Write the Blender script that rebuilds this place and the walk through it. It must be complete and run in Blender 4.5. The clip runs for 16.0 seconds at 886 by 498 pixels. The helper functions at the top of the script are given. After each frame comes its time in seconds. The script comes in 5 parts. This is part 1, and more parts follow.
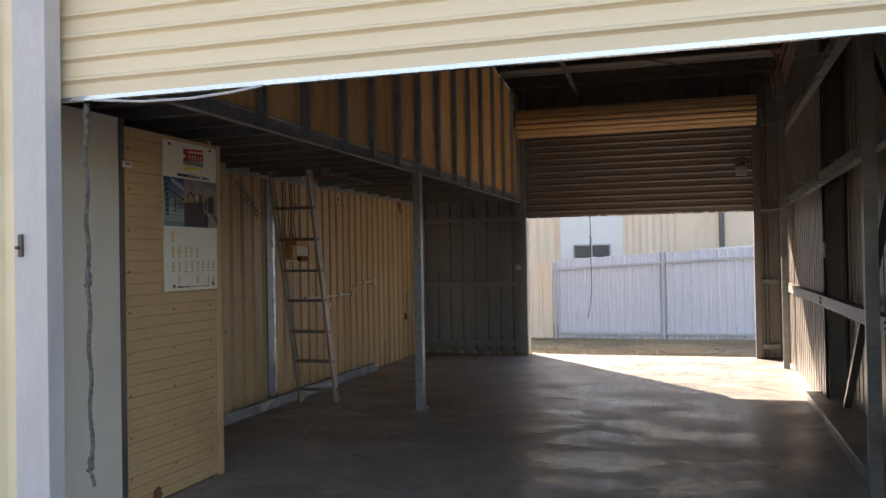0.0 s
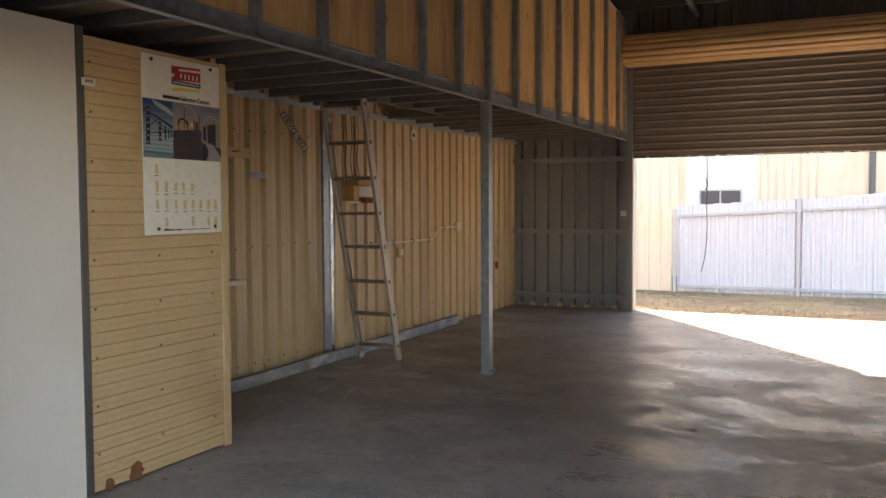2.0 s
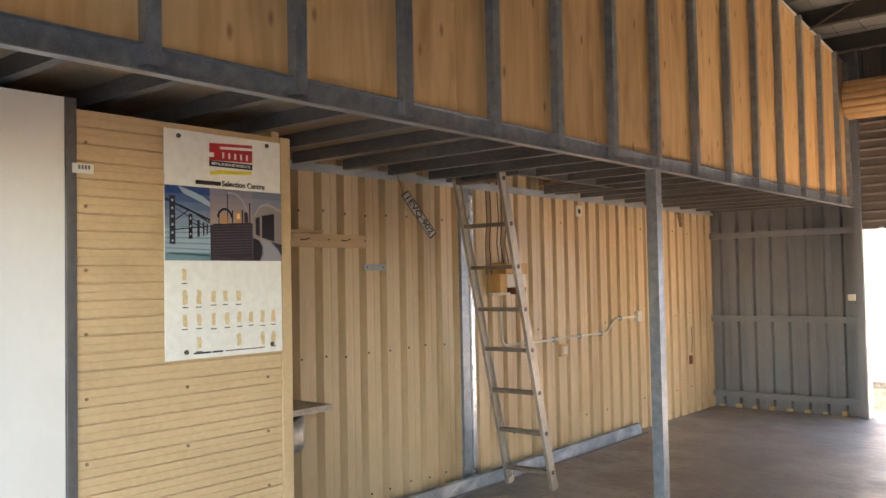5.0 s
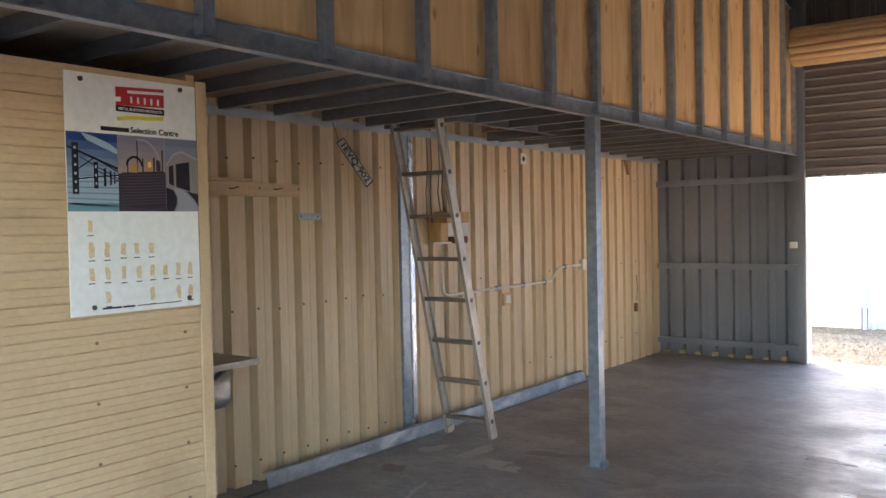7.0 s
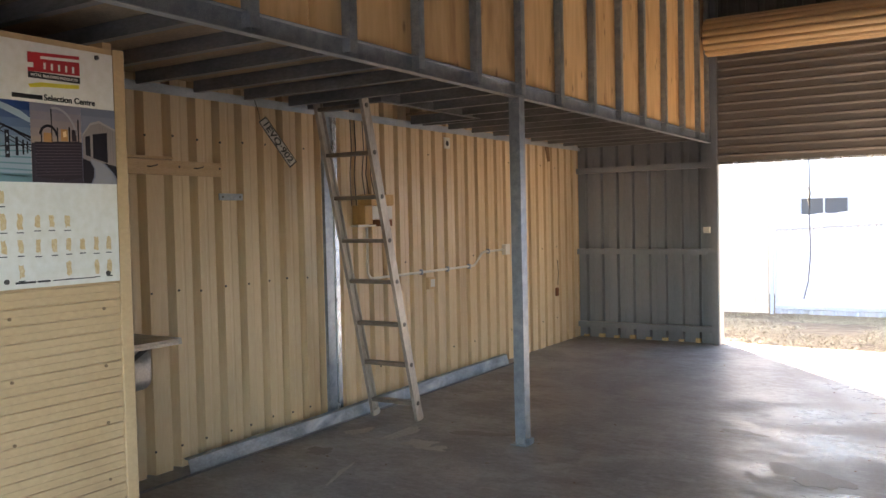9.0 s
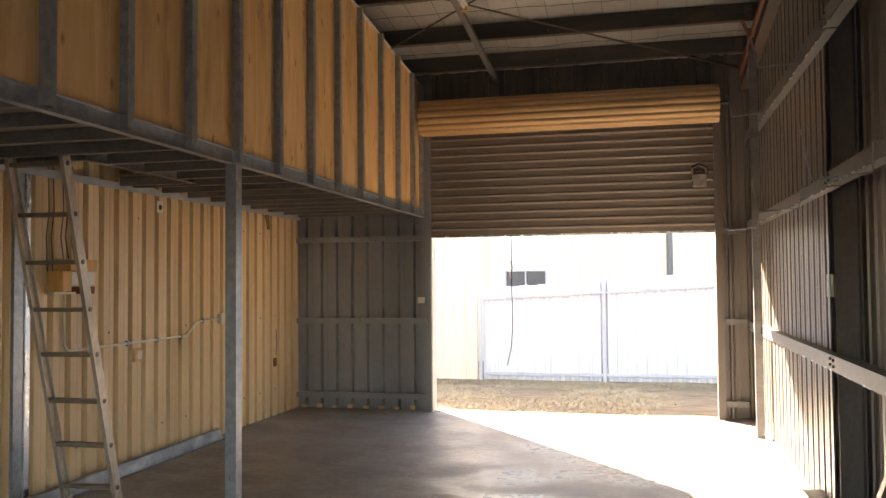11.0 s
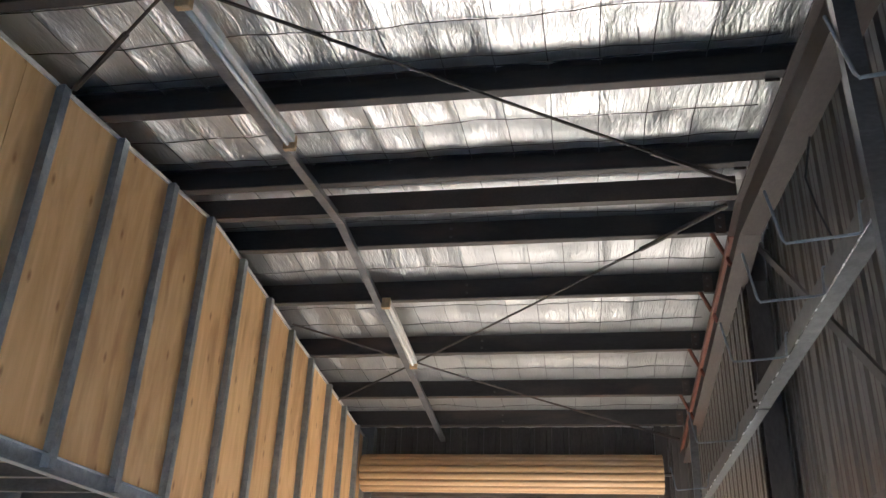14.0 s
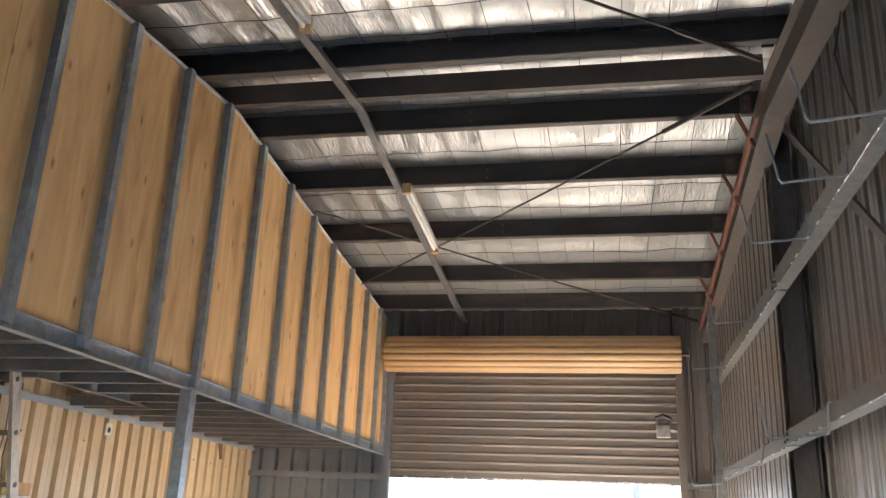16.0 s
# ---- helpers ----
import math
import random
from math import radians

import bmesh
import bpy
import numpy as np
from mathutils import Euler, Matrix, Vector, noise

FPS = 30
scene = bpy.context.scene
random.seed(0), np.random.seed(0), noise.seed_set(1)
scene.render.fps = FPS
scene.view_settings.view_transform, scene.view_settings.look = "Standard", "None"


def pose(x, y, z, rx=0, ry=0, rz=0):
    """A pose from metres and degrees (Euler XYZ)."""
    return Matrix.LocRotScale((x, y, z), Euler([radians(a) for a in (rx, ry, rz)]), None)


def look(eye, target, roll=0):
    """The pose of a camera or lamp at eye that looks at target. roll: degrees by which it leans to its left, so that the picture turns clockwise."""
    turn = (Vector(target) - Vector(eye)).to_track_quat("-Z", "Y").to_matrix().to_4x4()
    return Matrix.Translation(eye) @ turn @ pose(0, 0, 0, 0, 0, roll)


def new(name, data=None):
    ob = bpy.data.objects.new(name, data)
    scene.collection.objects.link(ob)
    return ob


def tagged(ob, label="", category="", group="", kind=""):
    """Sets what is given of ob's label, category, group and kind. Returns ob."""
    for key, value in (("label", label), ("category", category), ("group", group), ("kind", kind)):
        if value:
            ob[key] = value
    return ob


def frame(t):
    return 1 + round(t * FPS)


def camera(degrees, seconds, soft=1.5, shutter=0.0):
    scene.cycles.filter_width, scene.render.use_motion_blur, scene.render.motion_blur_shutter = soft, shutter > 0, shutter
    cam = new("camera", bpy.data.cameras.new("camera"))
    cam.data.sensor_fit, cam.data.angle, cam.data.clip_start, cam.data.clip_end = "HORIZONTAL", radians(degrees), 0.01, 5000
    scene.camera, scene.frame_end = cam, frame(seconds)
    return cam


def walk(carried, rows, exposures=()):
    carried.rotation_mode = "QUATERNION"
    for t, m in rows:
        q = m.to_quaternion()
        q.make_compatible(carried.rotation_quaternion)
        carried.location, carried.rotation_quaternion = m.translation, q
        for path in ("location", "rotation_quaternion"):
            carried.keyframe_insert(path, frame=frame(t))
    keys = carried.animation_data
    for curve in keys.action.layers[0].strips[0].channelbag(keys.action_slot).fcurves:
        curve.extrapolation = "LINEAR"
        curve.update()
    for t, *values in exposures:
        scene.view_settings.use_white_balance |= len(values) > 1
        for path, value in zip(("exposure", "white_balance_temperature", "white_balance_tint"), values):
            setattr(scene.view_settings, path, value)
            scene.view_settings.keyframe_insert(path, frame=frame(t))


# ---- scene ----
cam = camera(54.9, 16.0)
PATH = [
    (0, (0.01, 0.733, 1.465), (-0.576, 2.645, 1.49), -1.0),
    (0.5, (0.068, 1.041, 1.452), (-0.518, 2.953, 1.454), -0.2),
    (1, (0.044, 1.395, 1.426), (-0.58, 3.294, 1.361), -0.8),
    (1.5, (0.101, 1.688, 1.433), (-0.671, 3.533, 1.388), -0.7),
    (2, (0.18, 1.951, 1.442), (-0.695, 3.747, 1.341), -0.3),
    (2.5, (0.11, 2.243, 1.433), (-0.796, 4.026, 1.431), -2.0),
    (3, (0.048, 2.485, 1.426), (-0.95, 4.216, 1.341), -2.0),
    (3.5, (0.042, 2.784, 1.43), (-1.024, 4.476, 1.381), -0.8),
    (4, (-0.062, 3.007, 1.431), (-1.263, 4.606, 1.436), -0.4),
    (4.2, (-0.116, 3.094, 1.459), (-1.381, 4.643, 1.473), -1.1),
    (6.3, (-0.062, 3.573, 1.724), (-1.343, 5.104, 1.852), -0.8),
    (6.5, (-0.059, 3.571, 1.693), (-1.319, 5.122, 1.765), -0.8),
    (7, (-0.057, 3.572, 1.624), (-1.268, 5.162, 1.569), -1.2),
    (7.5, (-0.076, 3.571, 1.564), (-1.211, 5.217, 1.528), -1.3),
    (8, (-0.089, 3.566, 1.536), (-1.18, 5.241, 1.466), -1.3),
    (8.5, (-0.091, 3.551, 1.525), (-1.197, 5.215, 1.44), -1.4),
    (9, (-0.091, 3.555, 1.533), (-1.149, 5.251, 1.46), -1.3),
    (9.5, (-0.081, 3.571, 1.541), (-1.005, 5.345, 1.496), -1.2),
    (9.7, (-0.079, 3.596, 1.543), (-0.915, 5.412, 1.51), -1.1),
    (11.8, (-0.003, 3.582, 1.533), (-0.377, 5.531, 1.781), 0.2),
    (12, (0.02, 3.582, 1.527), (-0.34, 5.524, 1.842), 0.5),
    (12.5, (-0.003, 3.595, 1.575), (-0.351, 5.507, 2.048), 1.2),
    (13, (-0.014, 3.609, 1.568), (-0.36, 5.482, 2.18), 1.5),
    (13.5, (-0.018, 3.598, 1.571), (-0.354, 5.419, 2.33), 2.0),
    (14, (-0.021, 3.61, 1.576), (-0.348, 5.383, 2.441), 2.4),
    (14.5, (-0.024, 3.601, 1.578), (-0.348, 5.334, 2.523), 2.9),
    (15, (-0.028, 3.594, 1.578), (-0.356, 5.31, 2.552), 3.4),
    (15.5, (-0.028, 3.59, 1.576), (-0.374, 5.371, 2.418), 2.9),
    (16, (-0.008, 3.604, 1.558), (-0.393, 5.467, 2.175), 2.4),
]
EXPOSURE = [(0.0, 2.8, 7450, 18), (1.0, 2.8, 7550, 18), (1.5, 2.9, 8350, 20), (2.0, 3.82, 8400, 20), (2.5, 3.87, 8700, 20), (3.5, 4.39, 8950, 21), (4.0, 4.84, 9100, 21), (6.3, 5.2, 5700, 17), (7.0, 4.77, 6500, 17), (7.5, 4.9, 6300, 17), (8.0, 4.44, 6850, 16), (9.0, 4.57, 7050, 17), (9.7, 4.42, 7350, 18), (11.8, 4.25, 8800, 19), (12.5, 5.1, 8150, 18), (13.5, 5.43, 6150, 12), (14.5, 5.28, 5750, 10), (15.0, 5.03, 5950, 11), (15.5, 5.05, 5950, 12), (16.0, 5.63, 6250, 12)]
walk(cam, [(t, look(eye, target, roll)) for t, eye, target, roll in PATH], EXPOSURE)
# ---------------- light ----------------
SUN_TO = Vector((0.77, -1.0, -0.569)).normalized()
world = bpy.data.worlds.new("sky")
scene.world = world
world.use_nodes = True
wn = world.node_tree
sky = wn.nodes.new("ShaderNodeTexSky")
sky.sky_type = 'NISHITA'
sky.sun_disc = False
sky.sun_elevation = math.asin(-SUN_TO.z)
sky.sun_rotation = math.atan2(-SUN_TO.x, -SUN_TO.y)
sky.dust_density = 1.5
bg = wn.nodes["Background"]
bg.inputs["Strength"].default_value = 0.07
wn.links.new(sky.outputs["Color"], bg.inputs["Color"])
sun_data = bpy.data.lights.new("sun", 'SUN')
sun_data.energy = 5.0
sun_data.angle = radians(0.5)
sun_data.color = (1.0, 0.92, 0.80)
sun = new("sun", sun_data)
sun.matrix_world = look((0, 0, 20), Vector((0, 0, 20)) + SUN_TO)

# ---------------- materials ----------------
def nodes_of(name):
    m = bpy.data.materials.new(name)
    m.use_nodes = True
    return m, m.node_tree, m.node_tree.nodes["Principled BSDF"]


def surface(name, c1, c2, rough=0.5, metal=0.0, scale=3.0, stretch=(1, 1, 1), fine=60.0, bump=0.1, stain=None, stain_scale=1.0, stain_amt=0.5, rough_var=0.15, rand=0.0, spec=0.5, bump_dist=0.004, grain=0.35):
    """Two colours mixed by coarse and fine noise, optional stains, relief and uneven gloss."""
    m, t, b = nodes_of(name)
    N, L = t.nodes.new, t.links.new
    co = N("ShaderNodeTexCoord")
    mp = N("ShaderNodeMapping")
    mp.inputs["Scale"].default_value = stretch
    L(co.outputs["Object"], mp.inputs["Vector"])
    n1 = N("ShaderNodeTexNoise")
    n1.inputs["Scale"].default_value = scale
    n1.inputs["Detail"].default_value = 6
    n1.inputs["Roughness"].default_value = 0.62
    L(mp.outputs["Vector"], n1.inputs["Vector"])
    n2 = N("ShaderNodeTexNoise")
    n2.inputs["Scale"].default_value = fine
    n2.inputs["Detail"].default_value = 3
    L(mp.outputs["Vector"], n2.inputs["Vector"])
    r1 = N("ShaderNodeMapRange")
    r1.inputs["From Min"].default_value = 0.32
    r1.inputs["From Max"].default_value = 0.68
    L(n1.outputs["Fac"], r1.inputs["Value"])
    mx = N("ShaderNodeMix")
    mx.data_type = 'RGBA'
    mx.inputs["A"].default_value = (*c1, 1)
    mx.inputs["B"].default_value = (*c2, 1)
    L(r1.outputs["Result"], mx.inputs["Factor"])
    out = mx.outputs["Result"]
    m2 = N("ShaderNodeMix")
    m2.data_type = 'RGBA'
    m2.blend_type = 'OVERLAY'
    m2.inputs["Factor"].default_value = grain
    L(out, m2.inputs["A"])
    L(n2.outputs["Fac"], m2.inputs["B"])
    out = m2.outputs["Result"]
    if stain:
        n3 = N("ShaderNodeTexNoise")
        n3.inputs["Scale"].default_value = stain_scale
        n3.inputs["Detail"].default_value = 5
        n3.inputs["Distortion"].default_value = 0.6
        L(mp.outputs["Vector"], n3.inputs["Vector"])
        r3 = N("ShaderNodeMapRange")
        r3.inputs["From Min"].default_value = 0.55
        r3.inputs["From Max"].default_value = 0.72
        r3.inputs["To Max"].default_value = stain_amt
        L(n3.outputs["Fac"], r3.inputs["Value"])
        m3 = N("ShaderNodeMix")
        m3.data_type = 'RGBA'
        L(r3.outputs["Result"], m3.inputs["Factor"])
        L(out, m3.inputs["A"])
        m3.inputs["B"].default_value = (*stain, 1)
        out = m3.outputs["Result"]
    if rand:
        oi = N("ShaderNodeObjectInfo")
        rr = N("ShaderNodeMapRange")
        rr.inputs["To Min"].default_value = 1 - rand
        rr.inputs["To Max"].default_value = 1 + rand
        L(oi.outputs["Random"], rr.inputs["Value"])
        hv = N("ShaderNodeHueSaturation")
        L(rr.outputs["Result"], hv.inputs["Value"])
        L(out, hv.inputs["Color"])
        out = hv.outputs["Color"]
    L(out, b.inputs["Base Color"])
    rv = N("ShaderNodeMapRange")
    rv.inputs["To Min"].default_value = max(0.04, rough - rough_var)
    rv.inputs["To Max"].default_value = min(1.0, rough + rough_var)
    L(n1.outputs["Fac"], rv.inputs["Value"])
    L(rv.outputs["Result"], b.inputs["Roughness"])
    b.inputs["Metallic"].default_value = metal
    b.inputs["Specular IOR Level"].default_value = spec
    if bump:
        bp = N("ShaderNodeBump")
        bp.inputs["Strength"].default_value = bump
        bp.inputs["Distance"].default_value = bump_dist
        ad = N("ShaderNodeMath")
        ad.operation = 'ADD'
        L(n1.outputs["Fac"], ad.inputs[0])
        L(n2.outputs["Fac"], ad.inputs[1])
        L(ad.outputs["Value"], bp.inputs["Height"])
        L(bp.outputs["Normal"], b.inputs["Normal"])
    return m


def plain(name, c, rough=0.5, metal=0.0):
    m, t, b = nodes_of(name)
    b.inputs["Base Color"].default_value = (*c, 1)
    b.inputs["Roughness"].default_value = rough
    b.inputs["Metallic"].default_value = metal
    return m


def plywood():
    m, t, b = nodes_of("plywood")
    N, L = t.nodes.new, t.links.new
    co = N("ShaderNodeTexCoord")
    oi = N("ShaderNodeObjectInfo")
    off = N("ShaderNodeVectorMath")
    off.operation = 'MULTIPLY_ADD'
    off.inputs[1].default_value = (3, 7, 5)
    L(oi.outputs["Random"], off.inputs[0])
    L(co.outputs["Object"], off.inputs[2])
    mp = N("ShaderNodeMapping")
    mp.inputs["Scale"].default_value = (1, 1.9, 0.30)
    L(off.outputs["Vector"], mp.inputs["Vector"])
    n1 = N("ShaderNodeTexNoise")
    n1.inputs["Scale"].default_value = 2.2
    n1.inputs["Detail"].default_value = 4
    n1.inputs["Distortion"].default_value = 0.8
    L(mp.outputs["Vector"], n1.inputs["Vector"])
    sn = N("ShaderNodeMath")
    sn.operation = 'MULTIPLY'
    sn.inputs[1].default_value = 26.0
    L(n1.outputs["Fac"], sn.inputs[0])
    s2 = N("ShaderNodeMath")
    s2.operation = 'SINE'
    L(sn.outputs["Value"], s2.inputs[0])
    mp2 = N("ShaderNodeMapping")
    mp2.inputs["Scale"].default_value = (1, 7, 0.7)
    L(off.outputs["Vector"], mp2.inputs["Vector"])
    n2 = N("ShaderNodeTexNoise")
    n2.inputs["Scale"].default_value = 3.0
    n2.inputs["Detail"].default_value = 5
    L(mp2.outputs["Vector"], n2.inputs["Vector"])
    sc = N("ShaderNodeMath")
    sc.operation = 'MULTIPLY_ADD'
    sc.inputs[1].default_value = 0.12
    L(s2.outputs["Value"], sc.inputs[0])
    L(n2.outputs["Fac"], sc.inputs[2])
    cr = N("ShaderNodeValToRGB")
    cr.color_ramp.elements[0].position = 0.08
    cr.color_ramp.elements[0].color = (0.60, 0.345, 0.14, 1)
    cr.color_ramp.elements[1].position = 0.95
    cr.color_ramp.elements[1].color = (0.82, 0.55, 0.275, 1)
    L(sc.outputs["Value"], cr.inputs["Fac"])
    # knots
    sp = N("ShaderNodeSeparateXYZ")
    L(off.outputs["Vector"], sp.inputs["Vector"])
    cb = N("ShaderNodeCombineXYZ")
    for k, f, dst in (("Y", 3.4, "X"), ("Z", 1.5, "Y")):
        ml = N("ShaderNodeMath")
        ml.operation = 'MULTIPLY'
        ml.inputs[1].default_value = f
        L(sp.outputs[k], ml.inputs[0])
        L(ml.outputs["Value"], cb.inputs[dst])
    vo = N("ShaderNodeTexVoronoi")
    vo.voronoi_dimensions = '2D'
    vo.inputs["Scale"].default_value = 1.15
    L(cb.outputs["Vector"], vo.inputs["Vector"])
    kr = N("ShaderNodeMapRange")
    kr.inputs["From Min"].default_value = 0.015
    kr.inputs["From Max"].default_value = 0.075
    kr.inputs["To Min"].default_value = 0.8
    kr.inputs["To Max"].default_value = 0.0
    L(vo.outputs["Distance"], kr.inputs["Value"])
    mk = N("ShaderNodeMix")
    mk.data_type = 'RGBA'
    L(kr.outputs["Result"], mk.inputs["Factor"])
    L(cr.outputs["Color"], mk.inputs["A"])
    mk.inputs["B"].default_value = (0.30, 0.12, 0.04, 1)
    mp4 = N("ShaderNodeMapping")
    mp4.inputs["Scale"].default_value = (1, 3.0, 0.8)
    L(off.outputs["Vector"], mp4.inputs["Vector"])
    n4 = N("ShaderNodeTexNoise")
    n4.inputs["Scale"].default_value = 1.6
    n4.inputs["Detail"].default_value = 6
    n4.inputs["Distortion"].default_value = 0.7
    L(mp4.outputs["Vector"], n4.inputs["Vector"])
    r4 = N("ShaderNodeMapRange")
    r4.inputs["From Min"].default_value = 0.53
    r4.inputs["From Max"].default_value = 0.72
    r4.inputs["To Max"].default_value = 0.72
    L(n4.outputs["Fac"], r4.inputs["Value"])
    m4 = N("ShaderNodeMix")
    m4.data_type = 'RGBA'
    L(r4.outputs["Result"], m4.inputs["Factor"])
    L(mk.outputs["Result"], m4.inputs["A"])
    m4.inputs["B"].default_value = (0.42, 0.20, 0.075, 1)
    hv = N("ShaderNodeHueSaturation")
    rr = N("ShaderNodeMapRange")
    rr.inputs["To Min"].default_value = 0.85
    rr.inputs["To Max"].default_value = 1.12
    L(oi.outputs["Random"], rr.inputs["Value"])
    L(rr.outputs["Result"], hv.inputs["Value"])
    L(m4.outputs["Result"], hv.inputs["Color"])
    L(hv.outputs["Color"], b.inputs["Base Color"])
    b.inputs["Roughness"].default_value = 0.55
    bp = N("ShaderNodeBump")
    bp.inputs["Strength"].default_value = 0.15
    bp.inputs["Distance"].default_value = 0.002
    L(n2.outputs["Fac"], bp.inputs["Height"])
    L(bp.outputs["Normal"], b.inputs["Normal"])
    return m


def concrete_floor():
    m, t, b = nodes_of("concrete_floor")
    N, L = t.nodes.new, t.links.new
    co = N("ShaderNodeTexCoord")
    def noi(scale, detail=6, dist=0.0, st=(1, 1, 1)):
        mp = N("ShaderNodeMapping")
        mp.inputs["Scale"].default_value = st
        L(co.outputs["Object"], mp.inputs["Vector"])
        n = N("ShaderNodeTexNoise")
        n.inputs["Scale"].default_value = scale
        n.inputs["Detail"].default_value = detail
        n.inputs["Distortion"].default_value = dist
        n.inputs["Roughness"].default_value = 0.6
        L(mp.outputs["Vector"], n.inputs["Vector"])
        return n.outputs["Fac"]
    def rng(v, a, z, lo, hi):
        r = N("ShaderNodeMapRange")
        r.inputs["From Min"].default_value = a
        r.inputs["From Max"].default_value = z
        r.inputs["To Min"].default_value = lo
        r.inputs["To Max"].default_value = hi
        L(v, r.inputs["Value"])
        return r.outputs["Result"]
    def mix(f, a, c, mode='MIX'):
        x = N("ShaderNodeMix")
        x.data_type = 'RGBA'
        x.blend_type = mode
        if isinstance(f, float):
            x.inputs["Factor"].default_value = f
        else:
            L(f, x.inputs["Factor"])
        for k, v in (("A", a), ("B", c)):
            if isinstance(v, tuple):
                x.inputs[k].default_value = (*v, 1)
            else:
                L(v, x.inputs[k])
        return x.outputs["Result"]
    big = noi(0.55, 5, 0.4)
    mid = noi(2.3, 9, 0.5, (1, 0.8, 1))
    fin = noi(38, 4)
    c = mix(rng(big, 0.35, 0.65, 0, 1), (0.195, 0.176, 0.158), (0.275, 0.254, 0.232))
    c = mix(rng(mid, 0.45, 0.66, 0, 0.5), c, (0.36, 0.338, 0.31))
    c = mix(rng(noi(1.1, 8, 0.6), 0.52, 0.68, 0, 0.55), c, (0.145, 0.122, 0.102))
    c = mix(rng(noi(5.5, 8, 0.4), 0.62, 0.78, 0, 0.35), c, (0.10, 0.084, 0.07))
    c = mix(rng(noi(2.6, 8, 2.5, (1, 0.35, 1)), 0.64, 0.68, 0, 0.3), c, (0.33, 0.31, 0.285))
    c = mix(0.35, c, fin, 'OVERLAY')
    L(c, b.inputs["Base Color"])
    # polished lane down the middle of the slab
    sep = N("ShaderNodeSeparateXYZ")
    L(co.outputs["Object"], sep.inputs["Vector"])
    lane = N("ShaderNodeMath")
    lane.operation = 'SUBTRACT'
    L(sep.outputs["X"], lane.inputs[0])
    lane.inputs[1].default_value = -0.35
    gap = N("ShaderNodeMath")
    gap.operation = 'ABSOLUTE'
    L(lane.outputs["Value"], gap.inputs[0])
    dull = rng(gap.outputs["Value"], 0.5, 1.9, 0.0, 0.16)
    worn = N("ShaderNodeMath")
    worn.operation = 'MULTIPLY_ADD'
    worn.inputs[1].default_value = 0.75
    L(noi(13.0, 12, 0.6, (0.8, 1.5, 1)), worn.inputs[0])
    L(noi(1.5, 8, 0.5, (0.8, 1.3, 1)), worn.inputs[2])
    tot = N("ShaderNodeMath")
    L(rng(worn.outputs["Value"], 0.76, 1.0, 0.52, 0.23), tot.inputs[0])
    L(dull, tot.inputs[1])
    L(tot.outputs["Value"], b.inputs["Roughness"])
    b.inputs["Specular IOR Level"].default_value = 0.85
    bp = N("ShaderNodeBump")
    bp.inputs["Strength"].default_value = 0.30
    bp.inputs["Distance"].default_value = 0.0025
    ad = N("ShaderNodeMath")
    ad.operation = 'MULTIPLY_ADD'
    ad.inputs[1].default_value = 0.25
    L(fin, ad.inputs[0])
    L(noi(13, 5, 0.5), ad.inputs[2])
    L(ad.outputs["Value"], bp.inputs["Height"])
    L(bp.outputs["Normal"], b.inputs["Normal"])
    return m


def foil(name="foil_insulation", shade=0.73, metal=0.90, rough=0.50):
    m, t, b = nodes_of(name)
    N, L = t.nodes.new, t.links.new
    co = N("ShaderNodeTexCoord")
    hs = []
    for scale, st, dist, amt in ((3.6, (3.0, 0.5, 1), 0.4, 0.55), (11.0, (2.6, 0.45, 1), 1.6, 0.40), (30.0, (1.6, 0.5, 1), 1.0, 0.07), (1.6, (1, 1, 1), 0.5, 0.35)):
        mp = N("ShaderNodeMapping")
        mp.inputs["Scale"].default_value = st
        L(co.outputs["Object"], mp.inputs["Vector"])
        n = N("ShaderNodeTexNoise")
        n.inputs["Scale"].default_value = scale
        n.inputs["Detail"].default_value = 2.5
        n.inputs["Distortion"].default_value = dist
        L(mp.outputs["Vector"], n.inputs["Vector"])
        k = N("ShaderNodeMath")
        k.operation = 'MULTIPLY'
        k.inputs[1].default_value = amt
        L(n.outputs["Fac"], k.inputs[0])
        hs.append(k.outputs["Value"])
    tot = hs[0]
    for h in hs[1:]:
        a = N("ShaderNodeMath")
        L(tot, a.inputs[0])
        L(h, a.inputs[1])
        tot = a.outputs["Value"]
    bp = N("ShaderNodeBump")
    bp.inputs["Strength"].default_value = 0.70
    bp.inputs["Distance"].default_value = 0.03
    L(tot, bp.inputs["Height"])
    L(bp.outputs["Normal"], b.inputs["Normal"])
    b.inputs["Base Color"].default_value = (shade, shade, shade * 0.98, 1)
    b.inputs["Metallic"].default_value = metal
    b.inputs["Roughness"].default_value = rough
    return m


M = {}
M["floor"] = concrete_floor()
M["ply"] = plywood()
M["tan_sheet"] = surface("tan_painted_steel", (0.62, 0.455, 0.265), (0.70, 0.54, 0.34), 0.32, 0.0, 0.9, (1, 1, 0.16), 70, 0.03, (0.40, 0.25, 0.125), 2.4, 0.62, 0.08, 0.07, grain=0.14)
M["grey_sheet"] = surface("grey_steel_sheet", (0.225, 0.245, 0.275), (0.30, 0.32, 0.35), 0.30, 0.45, 1.2, (1, 1, 0.3), 55, 0.04, (0.16, 0.165, 0.175), 1.5, 0.12, 0.06, 0.07, grain=0.12)
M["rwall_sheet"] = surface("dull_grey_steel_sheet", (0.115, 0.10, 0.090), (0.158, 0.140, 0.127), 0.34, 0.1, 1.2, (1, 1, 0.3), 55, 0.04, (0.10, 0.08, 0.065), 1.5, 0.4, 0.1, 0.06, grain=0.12)
